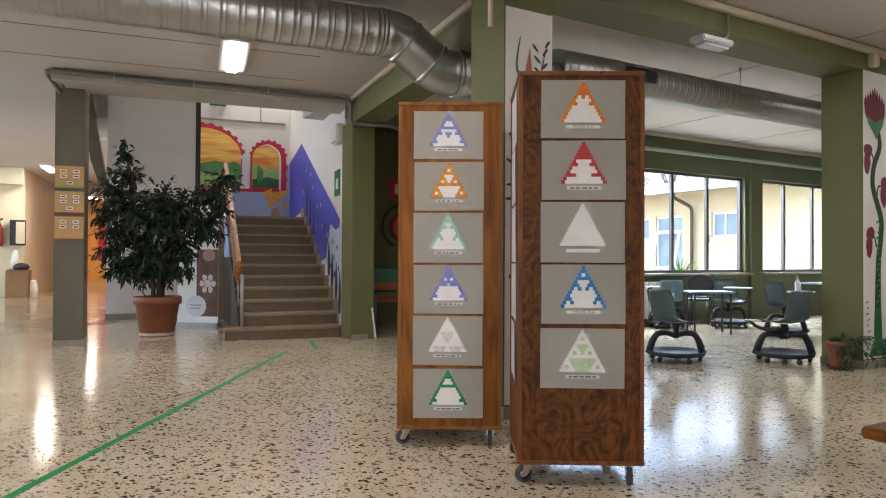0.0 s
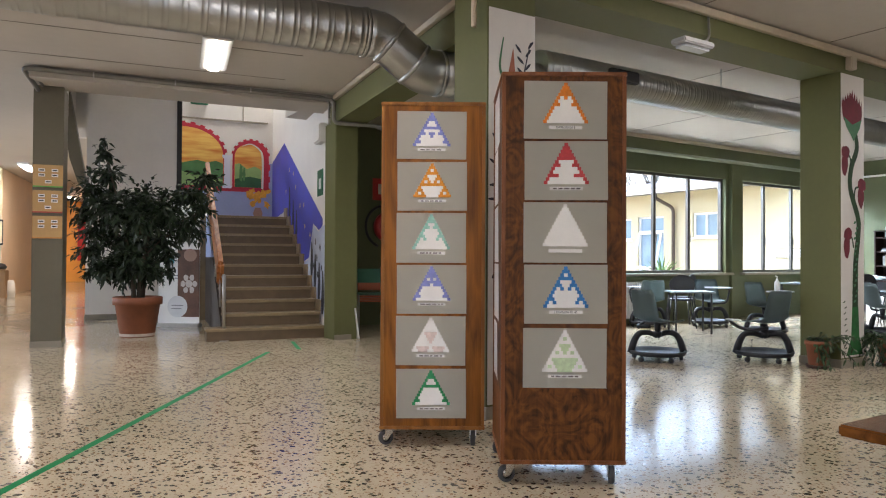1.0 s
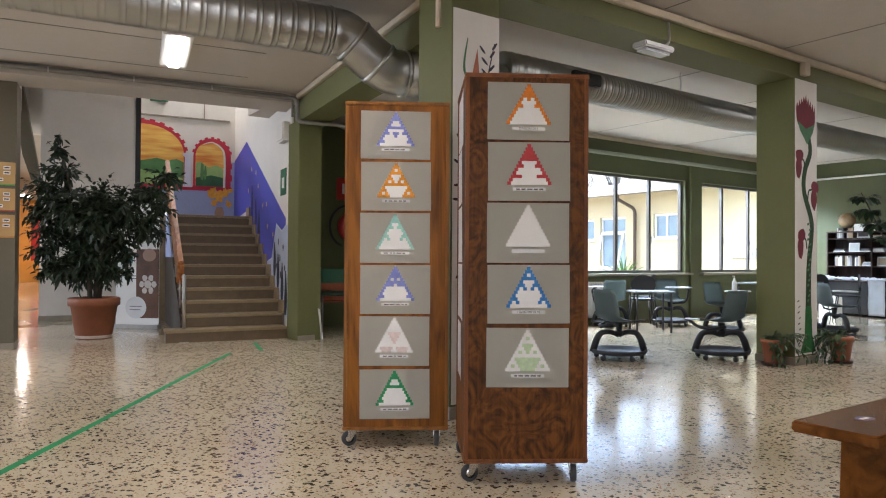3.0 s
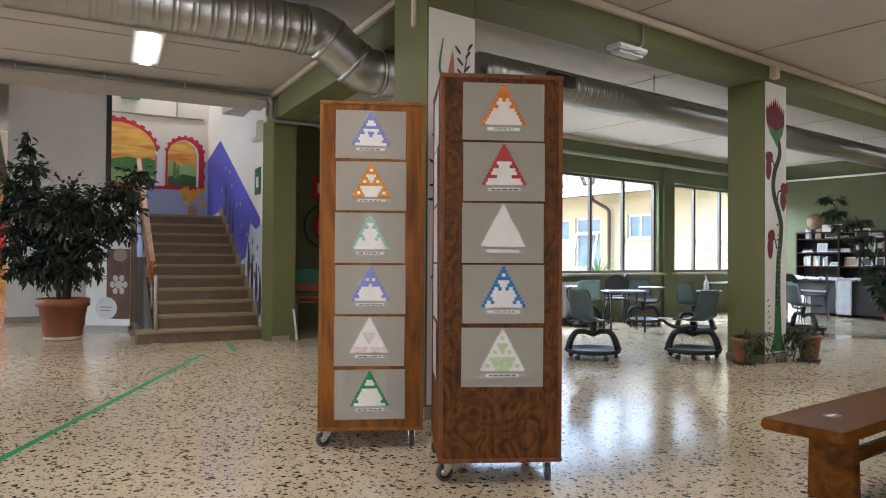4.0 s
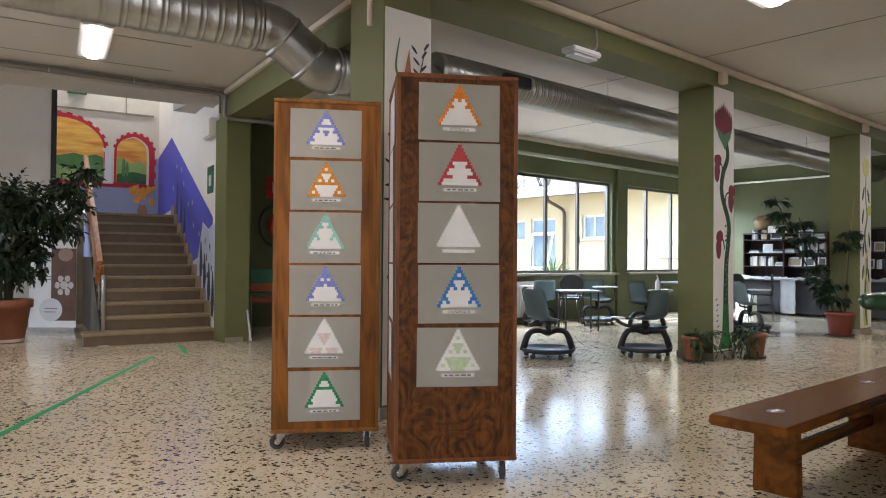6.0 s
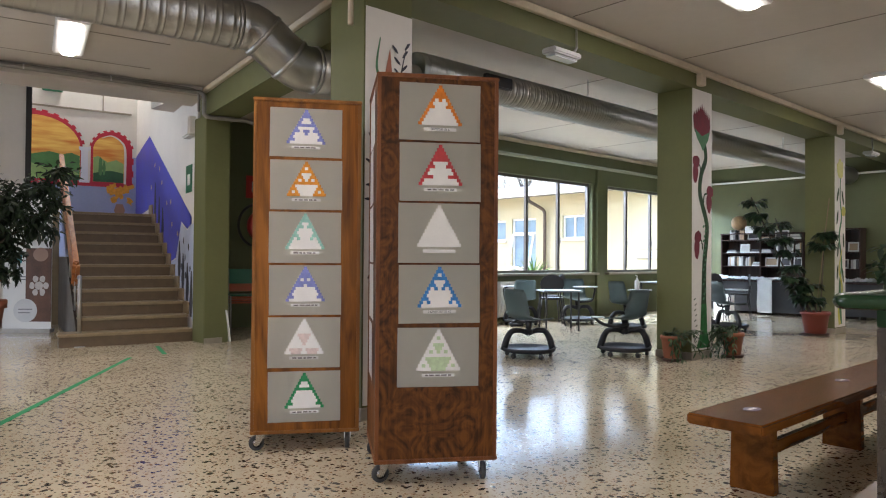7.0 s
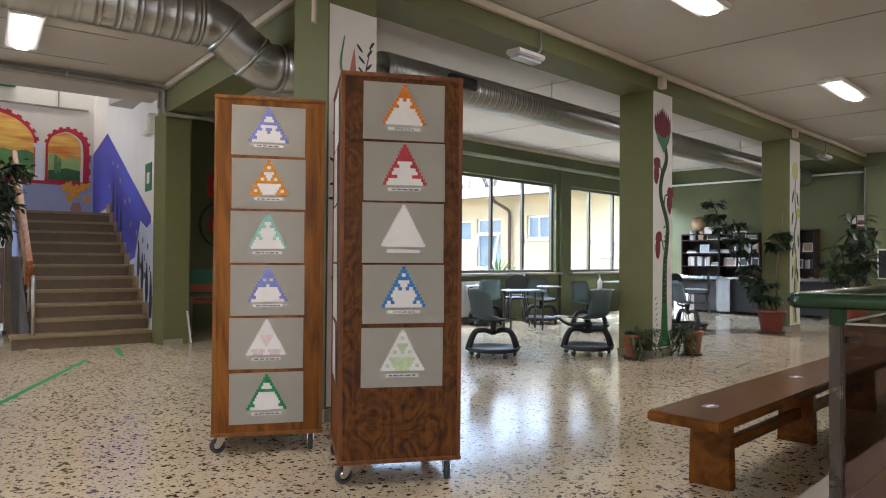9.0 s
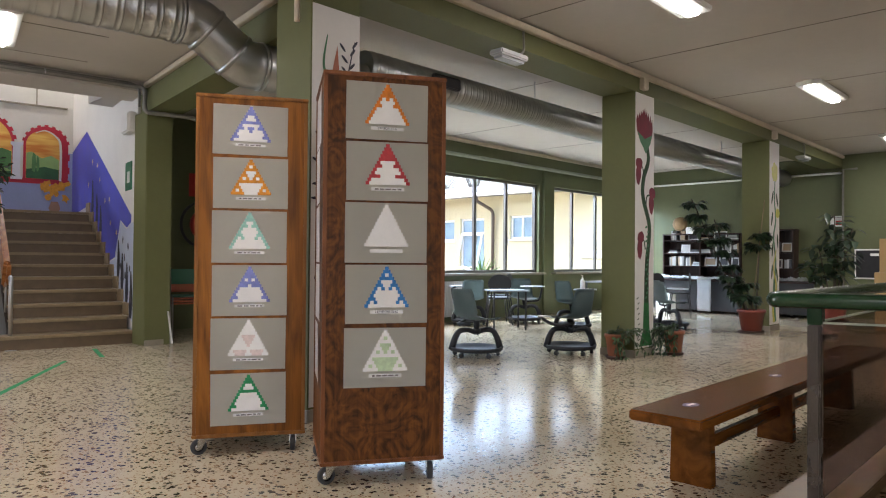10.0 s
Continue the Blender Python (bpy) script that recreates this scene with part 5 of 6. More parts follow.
def study_chair(m, swivel=0.0, tablet=True):
    sw = pose(0, 0, 0, 0, 0, swivel)
    c = thing("study_chair", "slate green swivel study chair with tablet and wheeled base", "chair", m, "study chairs")
    # swept shell: seat, bend and back in one sheet (local -y is the front)
    bm = bmesh.new()
    prof = ((-0.24, 0.44, 0.40), (-0.20, 0.462, 0.45), (0.0, 0.45, 0.47), (0.13, 0.46, 0.46), (0.19, 0.50, 0.44), (0.225, 0.56, 0.43), (0.25, 0.66, 0.42), (0.28, 0.79, 0.40), (0.295, 0.845, 0.35))
    rows = []
    for y, z, w in prof:
        row = []
        for i in range(9):
            s = i / 4 - 1
            curl = 0.05 * s * s
            row.append(bm.verts.new((s * w / 2, y - (curl if z > 0.52 else 0), z + (curl * 0.7 if z <= 0.52 else 0))))
        rows.append(row)
    for a, b in zip(rows, rows[1:]):
        for i in range(8):
            bm.faces.new((a[i], a[i + 1], b[i + 1], b[i])).smooth = True
    bmesh.ops.solidify(bm, geom=bm.faces[:], thickness=0.012)
    bmesh.ops.transform(bm, matrix=sw, verts=bm.verts)
    part("shell", bm, SHELL, c, "slate green one-piece seat shell")
    part("stem", tube(bmesh.new(), ((0, 0.02, 0.33), (0, 0.02, 0.445)), [0.03, 0.045], 14), CHAIR_BASE, c)
    # hooped frame over a round tray
    for s in (-1, 1):
        bm = bmesh.new()
        pts = rounded(((s * 0.315, 0, 0.085), (s * 0.27, 0, 0.24), (s * 0.215, 0, 0.325), (s * 0.09, 0, 0.33), (0, 0, 0.285)), 0.06, 4)
        tube(bm, pts, [0.042 - 0.014 * k / len(pts) for k in range(len(pts))], 10)
        part("hoop", bm, CHAIR_BASE, c)
    part("hub", lathe(bmesh.new(), ((0, 0.28), (0.05, 0.285), (0.06, 0.33), (0.045, 0.345), (0, 0.345)), 18), CHAIR_BASE, c)
    part("tray", lathe(bmesh.new(), ((0, 0.062), (0.25, 0.062), (0.32, 0.075), (0.335, 0.115), (0.32, 0.125), (0.29, 0.095), (0, 0.085)), 36), CHAIR_BASE, c, "round storage tray")
    for k in range(5):
        a = math.radians(36 + 72 * k)
        part("caster", lathe(bmesh.new(), ((0, -0.02), (0.027, -0.02), (0.031, -0.011), (0.031, 0.011), (0.027, 0.02), (0, 0.02)), 18, Matrix.Translation((0.285 * math.cos(a), 0.285 * math.sin(a), 0.031)) @ pose(0, 0, 0, 90, 0, 40 * k)), RUBBER, c)
        part("caster_cap", tube(bmesh.new(), ((0.27 * math.cos(a), 0.27 * math.sin(a), 0.04), (0.27 * math.cos(a), 0.27 * math.sin(a), 0.07)), 0.02, 8), CHAIR_BASE, c)
    if tablet:
        bm = tube(bmesh.new(), rounded(((0.05, 0.05, 0.41), (0.30, 0.02, 0.42), (0.33, -0.05, 0.68), (0.22, -0.12, 0.70)), 0.08), 0.017, 8)
        bmesh.ops.transform(bm, matrix=sw, verts=bm.verts)
        part("tablet_arm", bm, CHAIR_BASE, c)
        bm = bmesh.new()
        prism(bm, [(x, y) for x, y in blob(0.08, -0.22, 0.24, 0.16, 28)], 0.018, sw @ pose(0, 0, 0.70), 0, 0.004)
        part("tablet", bm, TABLET, c, "pale laminate writing tablet")
    else:
        bm = tube(bmesh.new(), rounded(((0.03, 0.08, 0.40), (0.27, 0.08, 0.385), (0.34, -0.06, 0.40), (0.31, -0.22, 0.47)), 0.1), [0.02] * 13 + [0.018] * 7, 10)
        bmesh.ops.transform(bm, matrix=sw, verts=bm.verts)
        part("arm", bm, CHAIR_BASE, c, "black curved arm folded to seat height")
        part("pad", prism(bmesh.new(), blob(0.31, -0.17, 0.06, 0.11, 20), 0.014, sw @ pose(0, 0, 0.478), 0, 0.003), TABLET, c, "pale arm pad")
    return c


for x, y, a, s in ((6.03, 5.22, 146, -62), (7.02, 4.6, 140, 34), (9.8, 7.38, -35, 0), (8.75, 7.75, 150, 0), (9.35, 6.1, -30, 20), (10.75, 5.15, 60, 0), (11.0, 5.75, 240, 0)):
    study_chair(pose(x, y, 0, 0, 0, a) @ Matrix.Scale(0.92, 4), s, y > 5.3 or x > 8)
bt_m = pose(9.36, 5.92, 0.661)
bottle = thing("spray_bottle", "white plastic pump bottle standing on a chair tablet", "bottle", bt_m)
part("flask", lathe(bmesh.new(), ((0, 0), (0.035, 0), (0.037, 0.01), (0.037, 0.12), (0.02, 0.15), (0.013, 0.155), (0.013, 0.18), (0, 0.18)), 18), WHITE_PL, bottle)
part("pump", tube(bmesh.new(), ((0, 0, 0.18), (0, 0, 0.21), (-0.04, 0, 0.215)), 0.008, 8), WHITE_PL, bottle)


def black_chair(m):
    c = thing("black_chair", "black plastic chair with rounded back and thin steel legs", "chair", m, "black chairs")
    part("seat", prism(bmesh.new(), blob(0, 0, 0.21, 0.21, 24), 0.03, pose(0, 0, 0.44), 0, 0.006), BLACK, c)
    bm = bmesh.new()
    prism(bm, blob(0, 0.70, 0.2, 0.16, 24), 0.02, pose(0, 0.2, 0, 90), 0, 0.005)
    part("backrest", bm, BLACK, c)
    for sx in (-1, 1):
        for sy in (-1, 1):
            part("leg", tube(bmesh.new(), ((sx * 0.16, sy * 0.16, 0.44), (sx * 0.22, sy * 0.22, 0)), 0.011, 6), BLACK, c)
        part("back_bar", tube(bmesh.new(), ((sx * 0.14, 0.17, 0.45), (sx * 0.14, 0.21, 0.62)), 0.011, 6), BLACK, c)


for x, y, a in ((9.28, 7.55, 135), (9.85, 8.0, 200)):
    black_chair(pose(x, y, 0, 0, 0, a))


def small_table(m, w=0.9, d=0.55, h=0.73, label="grey-topped school table on thin steel legs"):
    t = thing("school_table", label, "table", m, "school tables")
    part("tabletop", box(bmesh.new(), (-w / 2, -d / 2, h - 0.025), (w / 2, d / 2, h), None, 0.005), TABLETOP, t)
    for x in (-w / 2 + 0.05, w / 2 - 0.05):
        for y in (-d / 2 + 0.05, d / 2 - 0.05):
            part("leg", tube(bmesh.new(), ((x, y, 0), (x, y, h - 0.026)), 0.016, 8), BLACK, t)
    return t


small_table(pose(8.75, 6.95, 0, 0, 0, -35), 0.62, 0.5, 0.63)
small_table(pose(11.6, 6.6, 0, 0, 0, 0), 1.3, 0.65)

# radiator under the window
rad = thing("radiator", "white ribbed radiator under the window sill", "radiator", pose(8.42, WY - 0.14, 0.1))
for k in range(14):
    part("rib", box(bmesh.new(), (k * 0.06, 0, 0.0), (k * 0.06 + 0.05, 0.1, 0.62), None, 0.012), WHITE_PL, rad)
for z in (0.03, 0.57):
    part("rail", box(bmesh.new(), (0, 0.03, z), (0.84, 0.139, z + 0.03)), WHITE_PL, rad)

# ---- plants ----


def leaf_material(name, c, rough=0.35):
    m = mat(name, c, rough, vary=0.4, scale=9)
    t = m.node_tree
    geo = t.nodes.new("ShaderNodeNewGeometry")
    b = t.nodes["Principled BSDF"]
    src = b.inputs["Base Color"].links[0].from_socket
    hsv = t.nodes.new("ShaderNodeHueSaturation")
    mr = t.nodes.new("ShaderNodeMapRange")
    mr.inputs["To Min"].default_value, mr.inputs["To Max"].default_value = 0.55, 1.5
    t.links.new(geo.outputs["Random Per Island"], mr.inputs["Value"])
    t.links.new(mr.outputs["Result"], hsv.inputs["Value"])
    t.links.new(src, hsv.inputs["Color"])
    t.links.new(hsv.outputs["Color"], b.inputs["Base Color"])
    return m


FIG = leaf_material("fig_leaf", (0.017, 0.032, 0.012), 0.5)
LEAF = leaf_material("house_plant_leaf", (0.036, 0.072, 0.022), 0.45)
LEAF_D = leaf_material("dark_house_plant_leaf", (0.02, 0.045, 0.018), 0.38)
BARK = mat("fig_bark", (0.075, 0.058, 0.04), 0.8, vary=0.3, scale=20, bump=0.4)
SOIL = mat("potting_soil", (0.04, 0.028, 0.02), 0.95, vary=0.4, scale=30, bump=0.6)


def leaf(verts, faces, p, d, n, length, width, droop=0.25):
    """A pointed leaf of six faces, folded a little along its rib."""
    d, n = d.normalized(), n.normalized()
    s = d.cross(n)
    s = s.normalized() if s.length > 1e-4 else d.orthogonal().normalized()
    n = s.cross(d)
    i = len(verts)
    mid = []
    for f, w in ((0.0, 0.05), (0.35, 1.0), (0.7, 0.72), (1.0, 0.02)):
        c = p + d * (length * f) - Vector((0, 0, 1)) * (droop * length * f * f)
        verts.append(c - s * (width / 2 * w) + n * (0.12 * width * w))
        verts.append(c)
        verts.append(c + s * (width / 2 * w) + n * (0.12 * width * w))
    for k in range(3):
        a = i + 3 * k
        faces.append((a, a + 1, a + 4, a + 3))
        faces.append((a + 1, a + 2, a + 5, a + 4))


def mesh_part(name, verts, faces, material, parent, label=""):
    me = bpy.data.meshes.new(name)
    me.from_pydata([tuple(v) for v in verts], [], faces)
    me.materials.append(material)
    for p in me.polygons:
        p.use_smooth = True
    ob = new(name, me)
    ob.parent = parent
    if label:
        ob["label"] = label
    return ob


SAUCER = mat("dark_brown_saucer", (0.06, 0.025, 0.016), 0.5, vary=0.2, scale=8)


def clay_pot(parent, r, h, rim=0.06, saucer=False, material=None):
    z = 0.03 if saucer else 0.0
    part("pot", lathe(bmesh.new(), ((0, z), (r * 0.70, z), (r * 0.72, z + 0.01), (r * 0.93, z + h - rim), (r * 1.03, z + h - rim + 0.004), (r * 1.04, z + h - 0.012), (r * 1.0, z + h), (r * 0.90, z + h), (r * 0.88, z + h - 0.05)), 40), material or TERRACOTTA, parent, "terracotta pot with a rolled rim")
    part("soil", lathe(bmesh.new(), ((0, z + h - 0.045), (r * 0.885, z + h - 0.05)), 24), SOIL, parent)
    if saucer:
        part("saucer", lathe(bmesh.new(), ((0, 0), (r * 0.85, 0), (r * 0.98, 0.03), (r * 0.94, 0.032), (r * 0.84, 0.012), (0, 0.012)), 32), SAUCER, parent, "dark saucer")


def fig_tree():
    rnd = random.Random(5)
    t = thing("potted_fig", "large weeping fig tree with dark leaves in a terracotta pot", "plant", pose(1.47, 10.38, 0))
    clay_pot(t, 0.31, 0.55, 0.11)
    part("mineral_stain", lathe(bmesh.new(), ((0.2245, 0.012), (0.2295, 0.05), (0.2285, 0.06)), 40), mat("lime_stain", (0.55, 0.45, 0.38), 0.8, vary=0.3, scale=12), t, "pale lime stain")
    right = Vector((math.cos(radians(-24)), math.sin(radians(-24)), 0))
    back = Vector((-right.y, right.x, 0))
    verts, faces = [], []
    wood_bm = bmesh.new()
    # crown clumps: across, depth, height, radius
    clumps = ((-0.62, 0.0, 1.95, 0.34), (-0.45, 0.1, 2.25, 0.25), (-0.46, 0, 2.5, 0.17), (-0.48, 0, 2.68, 0.09), (-0.3, -0.1, 1.75, 0.40), (0.05, 0.05, 1.85, 0.42), (0.35, -0.05, 1.75, 0.42), (0.72, 0.05, 1.95, 0.32), (0.88, 0.0, 2.18, 0.22),
              (0.60, 0.1, 1.55, 0.34), (-0.55, 0.05, 1.45, 0.33), (-0.15, 0.0, 1.35, 0.38), (0.25, 0.1, 1.3, 0.36), (-0.62, -0.05, 1.15, 0.24), (-0.2, 0, 1.05, 0.3), (0.36, 0, 1.08, 0.18), (0.1, -0.2, 1.6, 0.4), (-0.1, 0.3, 1.7, 0.4), (0.12, 0.05, 0.98, 0.2), (-0.5, 0.0, 0.95, 0.2), (-0.2, 0.0, 0.82, 0.24), (0.1, 0.0, 0.84, 0.2), (-0.72, 0, 1.7, 0.2), (0.85, 0, 1.75, 0.2), (-0.38, -0.1, 0.92, 0.26), (0.22, -0.12, 0.90, 0.24), (-0.02, -0.2, 1.05, 0.30), (-0.62, 0, 0.86, 0.14), (0.42, 0, 0.86, 0.14))
    for i in range(5):
        a = i * 1.26
        pts = [Vector((0.06 * math.cos(a), 0.06 * math.sin(a), 0.48)), Vector((0.09 * math.cos(a), 0.09 * math.sin(a), 0.9)), Vector((0.16 * math.cos(a + 0.5), 0.16 * math.sin(a + 0.5), 1.4))]
        part("trunk", tube(bmesh.new(), pts, [0.028, 0.022, 0.016], 8), BARK, t, "thin grey stem")
    for cx, cy, cz, r in clumps:
        c = right * cx + back * cy + Vector((0, 0, cz))
        root = Vector((rnd.uniform(-0.1, 0.1), rnd.uniform(-0.1, 0.1), max(0.8, cz - 0.55)))
        if cz > 2.1:
            root += (right * cx + back * cy) * 0.82
        tube(wood_bm, (root, root.lerp(c, 0.5) + Vector((0, 0, 0.06)), c), [0.016, 0.011, 0.005], 6)
        twigs = int(84 * (r / 0.35) ** 2)
        for k in range(twigs):
            v = Vector((rnd.gauss(0, 1), rnd.gauss(0, 1), rnd.gauss(0, 1))).normalized() * r * rnd.uniform(0.25, 1.12)
            v.z *= 0.85
            tip = c + v
            out = (v + Vector((0, 0, -0.25 * r))).normalized()
            for j in range(5):
                d = (out + Vector((rnd.uniform(-0.9, 0.9), rnd.uniform(-0.9, 0.9), rnd.uniform(-0.8, 0.6)))).normalized()
                leaf(verts, faces, tip - out * 0.035 * j, d, Vector((rnd.uniform(-1, 1), rnd.uniform(-1, 1), 1)), rnd.uniform(0.075, 0.12), rnd.uniform(0.032, 0.05), 0.2)
    part("twigs", wood_bm, BARK, t, "thin grey twigs")["kind"] = "stuff"
    ob = mesh_part("crown", verts, faces, FIG, t, "dense dark green drooping leaves")
    ob["kind"] = "stuff"


fig_tree()


def bushy_plant(m, r, h, seed, label, spread=0.28, count=150, saucer=True, trailing=True):
    rnd = random.Random(seed)
    t = thing("potted_plant", label, "plant", m, "plants by the pillar")
    clay_pot(t, r, h, 0.045, saucer)
    verts, faces = [], []
    stems = bmesh.new()
    z0 = h - 0.02
    for k in range(count // 8):
        a, reach = rnd.uniform(0, 6.28), rnd.uniform(0.4, 1.0) * spread
        off = Vector((0.15, 0, 0)) if trailing else Vector((0, 0, 0))
        top = Vector((math.cos(a) * reach * 0.6, math.sin(a) * reach * 0.6, z0 + rnd.uniform(0.02, 0.2))) + off * 0.5
        end = Vector((math.cos(a) * reach, math.sin(a) * reach, max(0.04, z0 + rnd.uniform(-0.28 if trailing else 0.0, 0.12)))) + off
        base = Vector((math.cos(a) * r * 0.4, math.sin(a) * r * 0.4, z0))
        pts = [base * (1 - s) ** 2 + top * 2 * s * (1 - s) + end * s * s for s in [i / 6 for i in range(7)]]
        tube(stems, pts, 0.004, 5)
        for p, q in zip(pts[1:], pts[2:] + [pts[-1] * 2 - pts[-2]]):
            for s in (-1, 1, 0):
                d = (q - p).normalized() + Vector((rnd.uniform(-1, 1), rnd.uniform(-1, 1), rnd.uniform(-0.4, 0.6)))
                leaf(verts, faces, p, d, Vector((0, 0, 1)), rnd.uniform(0.04, 0.07), rnd.uniform(0.016, 0.03), 0.4)
    part("stem_cluster", stems, LEAF, t)["kind"] = "stuff"
    mesh_part("foliage", verts, faces, LEAF, t, "trailing green leaves")["kind"] = "stuff"


bushy_plant(pose(7.06, 4.02, 0, 0, 0, -55), 0.118, 0.25, 3, "small trailing plant in a terracotta pot on a saucer", 0.24, 250)
bushy_plant(pose(7.87, 3.71, 0, 0, 0, 120), 0.125, 0.26, 4, "leafy trailing plant spilling over a terracotta pot", 0.25, 330)


def big_leaf_plant(name, label, m, stems, pot, leaf_len, seed, material, fingers=4, spokes=14):
    rnd = random.Random(seed)
    t = thing(name, label, "plant", m)
    if pot:
        clay_pot(t, pot[0], pot[1], 0.05, True, pot[2])
    verts, faces = [], []
    bm = bmesh.new()
    for (x0, y0, x1, y1, z1, bare, whorls) in stems:
        a = Vector((x0, y0, pot[1] - 0.03 if pot else 0.3))
        b = Vector((x1, y1, z1))
        tube(bm, (a, a.lerp(b, 0.5) + Vector((0.02, 0.01, 0)), b), [0.013, 0.011, 0.008], 6)
        for k in range(whorls):
            p = a.lerp(b, bare + (1 - bare) * (k + 0.5) / whorls)
            for j in range(spokes):
                an = rnd.uniform(0, 6.28)
                d = Vector((math.cos(an), math.sin(an), rnd.uniform(-0.15, 0.6)))
                stalk = p + d.normalized() * leaf_len * rnd.uniform(0.4, 1.0)
                tube(bm, (p, stalk), 0.004, 4, caps=False)
                for f in range(fingers):
                    d2 = Vector((d.x + rnd.uniform(-0.8, 0.8), d.y + rnd.uniform(-0.8, 0.8), rnd.uniform(-0.7, 0.3)))
                    leaf(verts, faces, stalk, d2, Vector((0, 0, 1)), leaf_len * rnd.uniform(0.8, 1.2), leaf_len * 0.6, 0.35)
    part("stem_cluster", bm, BARK, t)["kind"] = "stuff"
    mesh_part("foliage", verts, faces, material, t, "broad dark green leaves")["kind"] = "stuff"


PLASTIC_POT = mat("red_brown_plastic_pot", (0.20, 0.04, 0.024), 0.45, vary=0.12)
big_leaf_plant("umbrella_plant", "tall umbrella plant tied to a stake in a square red-brown pot", pose(11.22, 4.02, 0, 0, 0, -20),
               ((-0.1, 0.1, -0.35, 0.9, 2.15, 0.55, 4), (0.0, 0.1, -0.1, 0.65, 1.8, 0.4, 4), (0.1, 0.0, 0.25, 0.05, 1.6, 0.75, 2), (0.05, 0.0, 0.0, 0.15, 0.85, 0.2, 2), (-0.1, -0.05, -0.15, 0.3, 0.9, 0.3, 3)), (0.205, 0.33, PLASTIC_POT), 0.13, 11, LEAF_D)
CANE = mat("weathered_cane", (0.20, 0.14, 0.075), 0.7, vary=0.25, scale=12)
stake = thing("plant_stake", "pale bamboo stake propped in the plant pot", "stake", pose(11.22, 4.02, 0.33))
part("cane", tube(bmesh.new(), ((0.02, 0.0, 0.0), (0.22, -0.12, 1.75)), 0.007, 8), CANE, stake)
big_leaf_plant("rubber_plant", "tall broad-leaved rubber plant by the end wall", pose(14.6, 3.72, 0),
               ((0, 0, 0.05, 0.0, 2.02, 0.3, 9), (0.05, 0, 0.0, -0.32, 1.75, 0.45, 5), (0, 0.05, 0.1, 0.30, 1.45, 0.35, 6), (0.0, 0.0, 0.0, 0.5, 1.15, 0.45, 4), (0.0, 0.0, -0.1, -0.12, 1.5, 0.35, 6)), (0.25, 0.4, PLASTIC_POT), 0.20, 21, LEAF_D, 1, 6)

# ---- bookcases and work tables at the end wall ----
DARKWOOD = wood("dark_bookcase_wood", (0.055, 0.03, 0.022), (0.022, 0.012, 0.010), 0.4, 1.0, 2, 0.4)


def bookcase(m, w, h, shelves, seed):
    rnd = random.Random(seed)
    b = thing("bookcase", "dark brown open bookcase filled with books and files", "bookcase", m, "bookcases")
    for y in (0, w / 2 - 0.012, w - 0.025):
        part("upright", box(bmesh.new(), (0, y, 0), (0.34, y + 0.025, h)), DARKWOOD, b)
    part("back", box(bmesh.new(), (0.34, 0, 0), (0.35, w, h)), DARKWOOD, b)
    part("top", box(bmesh.new(), (-0.01, -0.01, h), (0.35, w + 0.01, h + 0.025)), DARKWOOD, b)
    for z in shelves:
        part("shelf", box(bmesh.new(), (0.01, 0.026, z), (0.339, w - 0.026, z + 0.022)), DARKWOOD, b)
    cols = [mat("book_cover", c, 0.5) for c in ((0.6, 0.59, 0.56), (0.28, 0.27, 0.26), (0.07, 0.07, 0.075), (0.36, 0.25, 0.15), (0.48, 0.47, 0.44))]
    for z in shelves[1:]:
        y = 0.06
        while y < w - 0.2:
            k = rnd.random()
            if k < 0.35:
                hh, ww = rnd.uniform(0.05, 0.11), rnd.uniform(0.2, 0.3)
                g = thing("book_pile", "short pile of pale books and papers on the shelf", "books", m @ Matrix.Translation((0.05, y, z + 0.0225)), "shelf contents")
                n = 3
                for i in range(n):
                    part("book", box(bmesh.new(), (0, 0.01 * i, hh / n * i + 0.0005), (0.22, ww - 0.012 * i, hh / n * (i + 1) - 0.001), None, 0.002), cols[rnd.randrange(5)] if i else cols[0], g)
                y += ww + 0.03
            elif k < 0.75:
                ww = rnd.uniform(0.18, 0.3)
                g = thing("picture_card", "small framed card standing on the shelf", "frame", m @ Matrix.Translation((0.12, y, z + 0.0225)) @ pose(0, 0, 0, 0, 8, 0), "shelf contents")
                part("frame", box(bmesh.new(), (0, 0, 0), (0.015, ww, 0.2), None, 0.003), cols[0], g)
                part("picture", box(bmesh.new(), (-0.002, 0.03, 0.03), (-0.0003, ww - 0.03, 0.17)), cols[rnd.randrange(1, 5)], g)
                y += ww + 0.05
            else:
                g = thing("book_row", "row of upright books on the shelf", "books", m @ Matrix.Translation((0.06, y, z + 0.0225)), "shelf contents")
                x = 0
                for i in range(4):
                    tk, hh = rnd.uniform(0.02, 0.045), rnd.uniform(0.16, 0.23)
                    part("book", box(bmesh.new(), (0, x, 0), (0.2, x + tk, hh), None, 0.002), cols[rnd.randrange(5)], g)
                    x += tk + 0.002
                y += x + 0.06


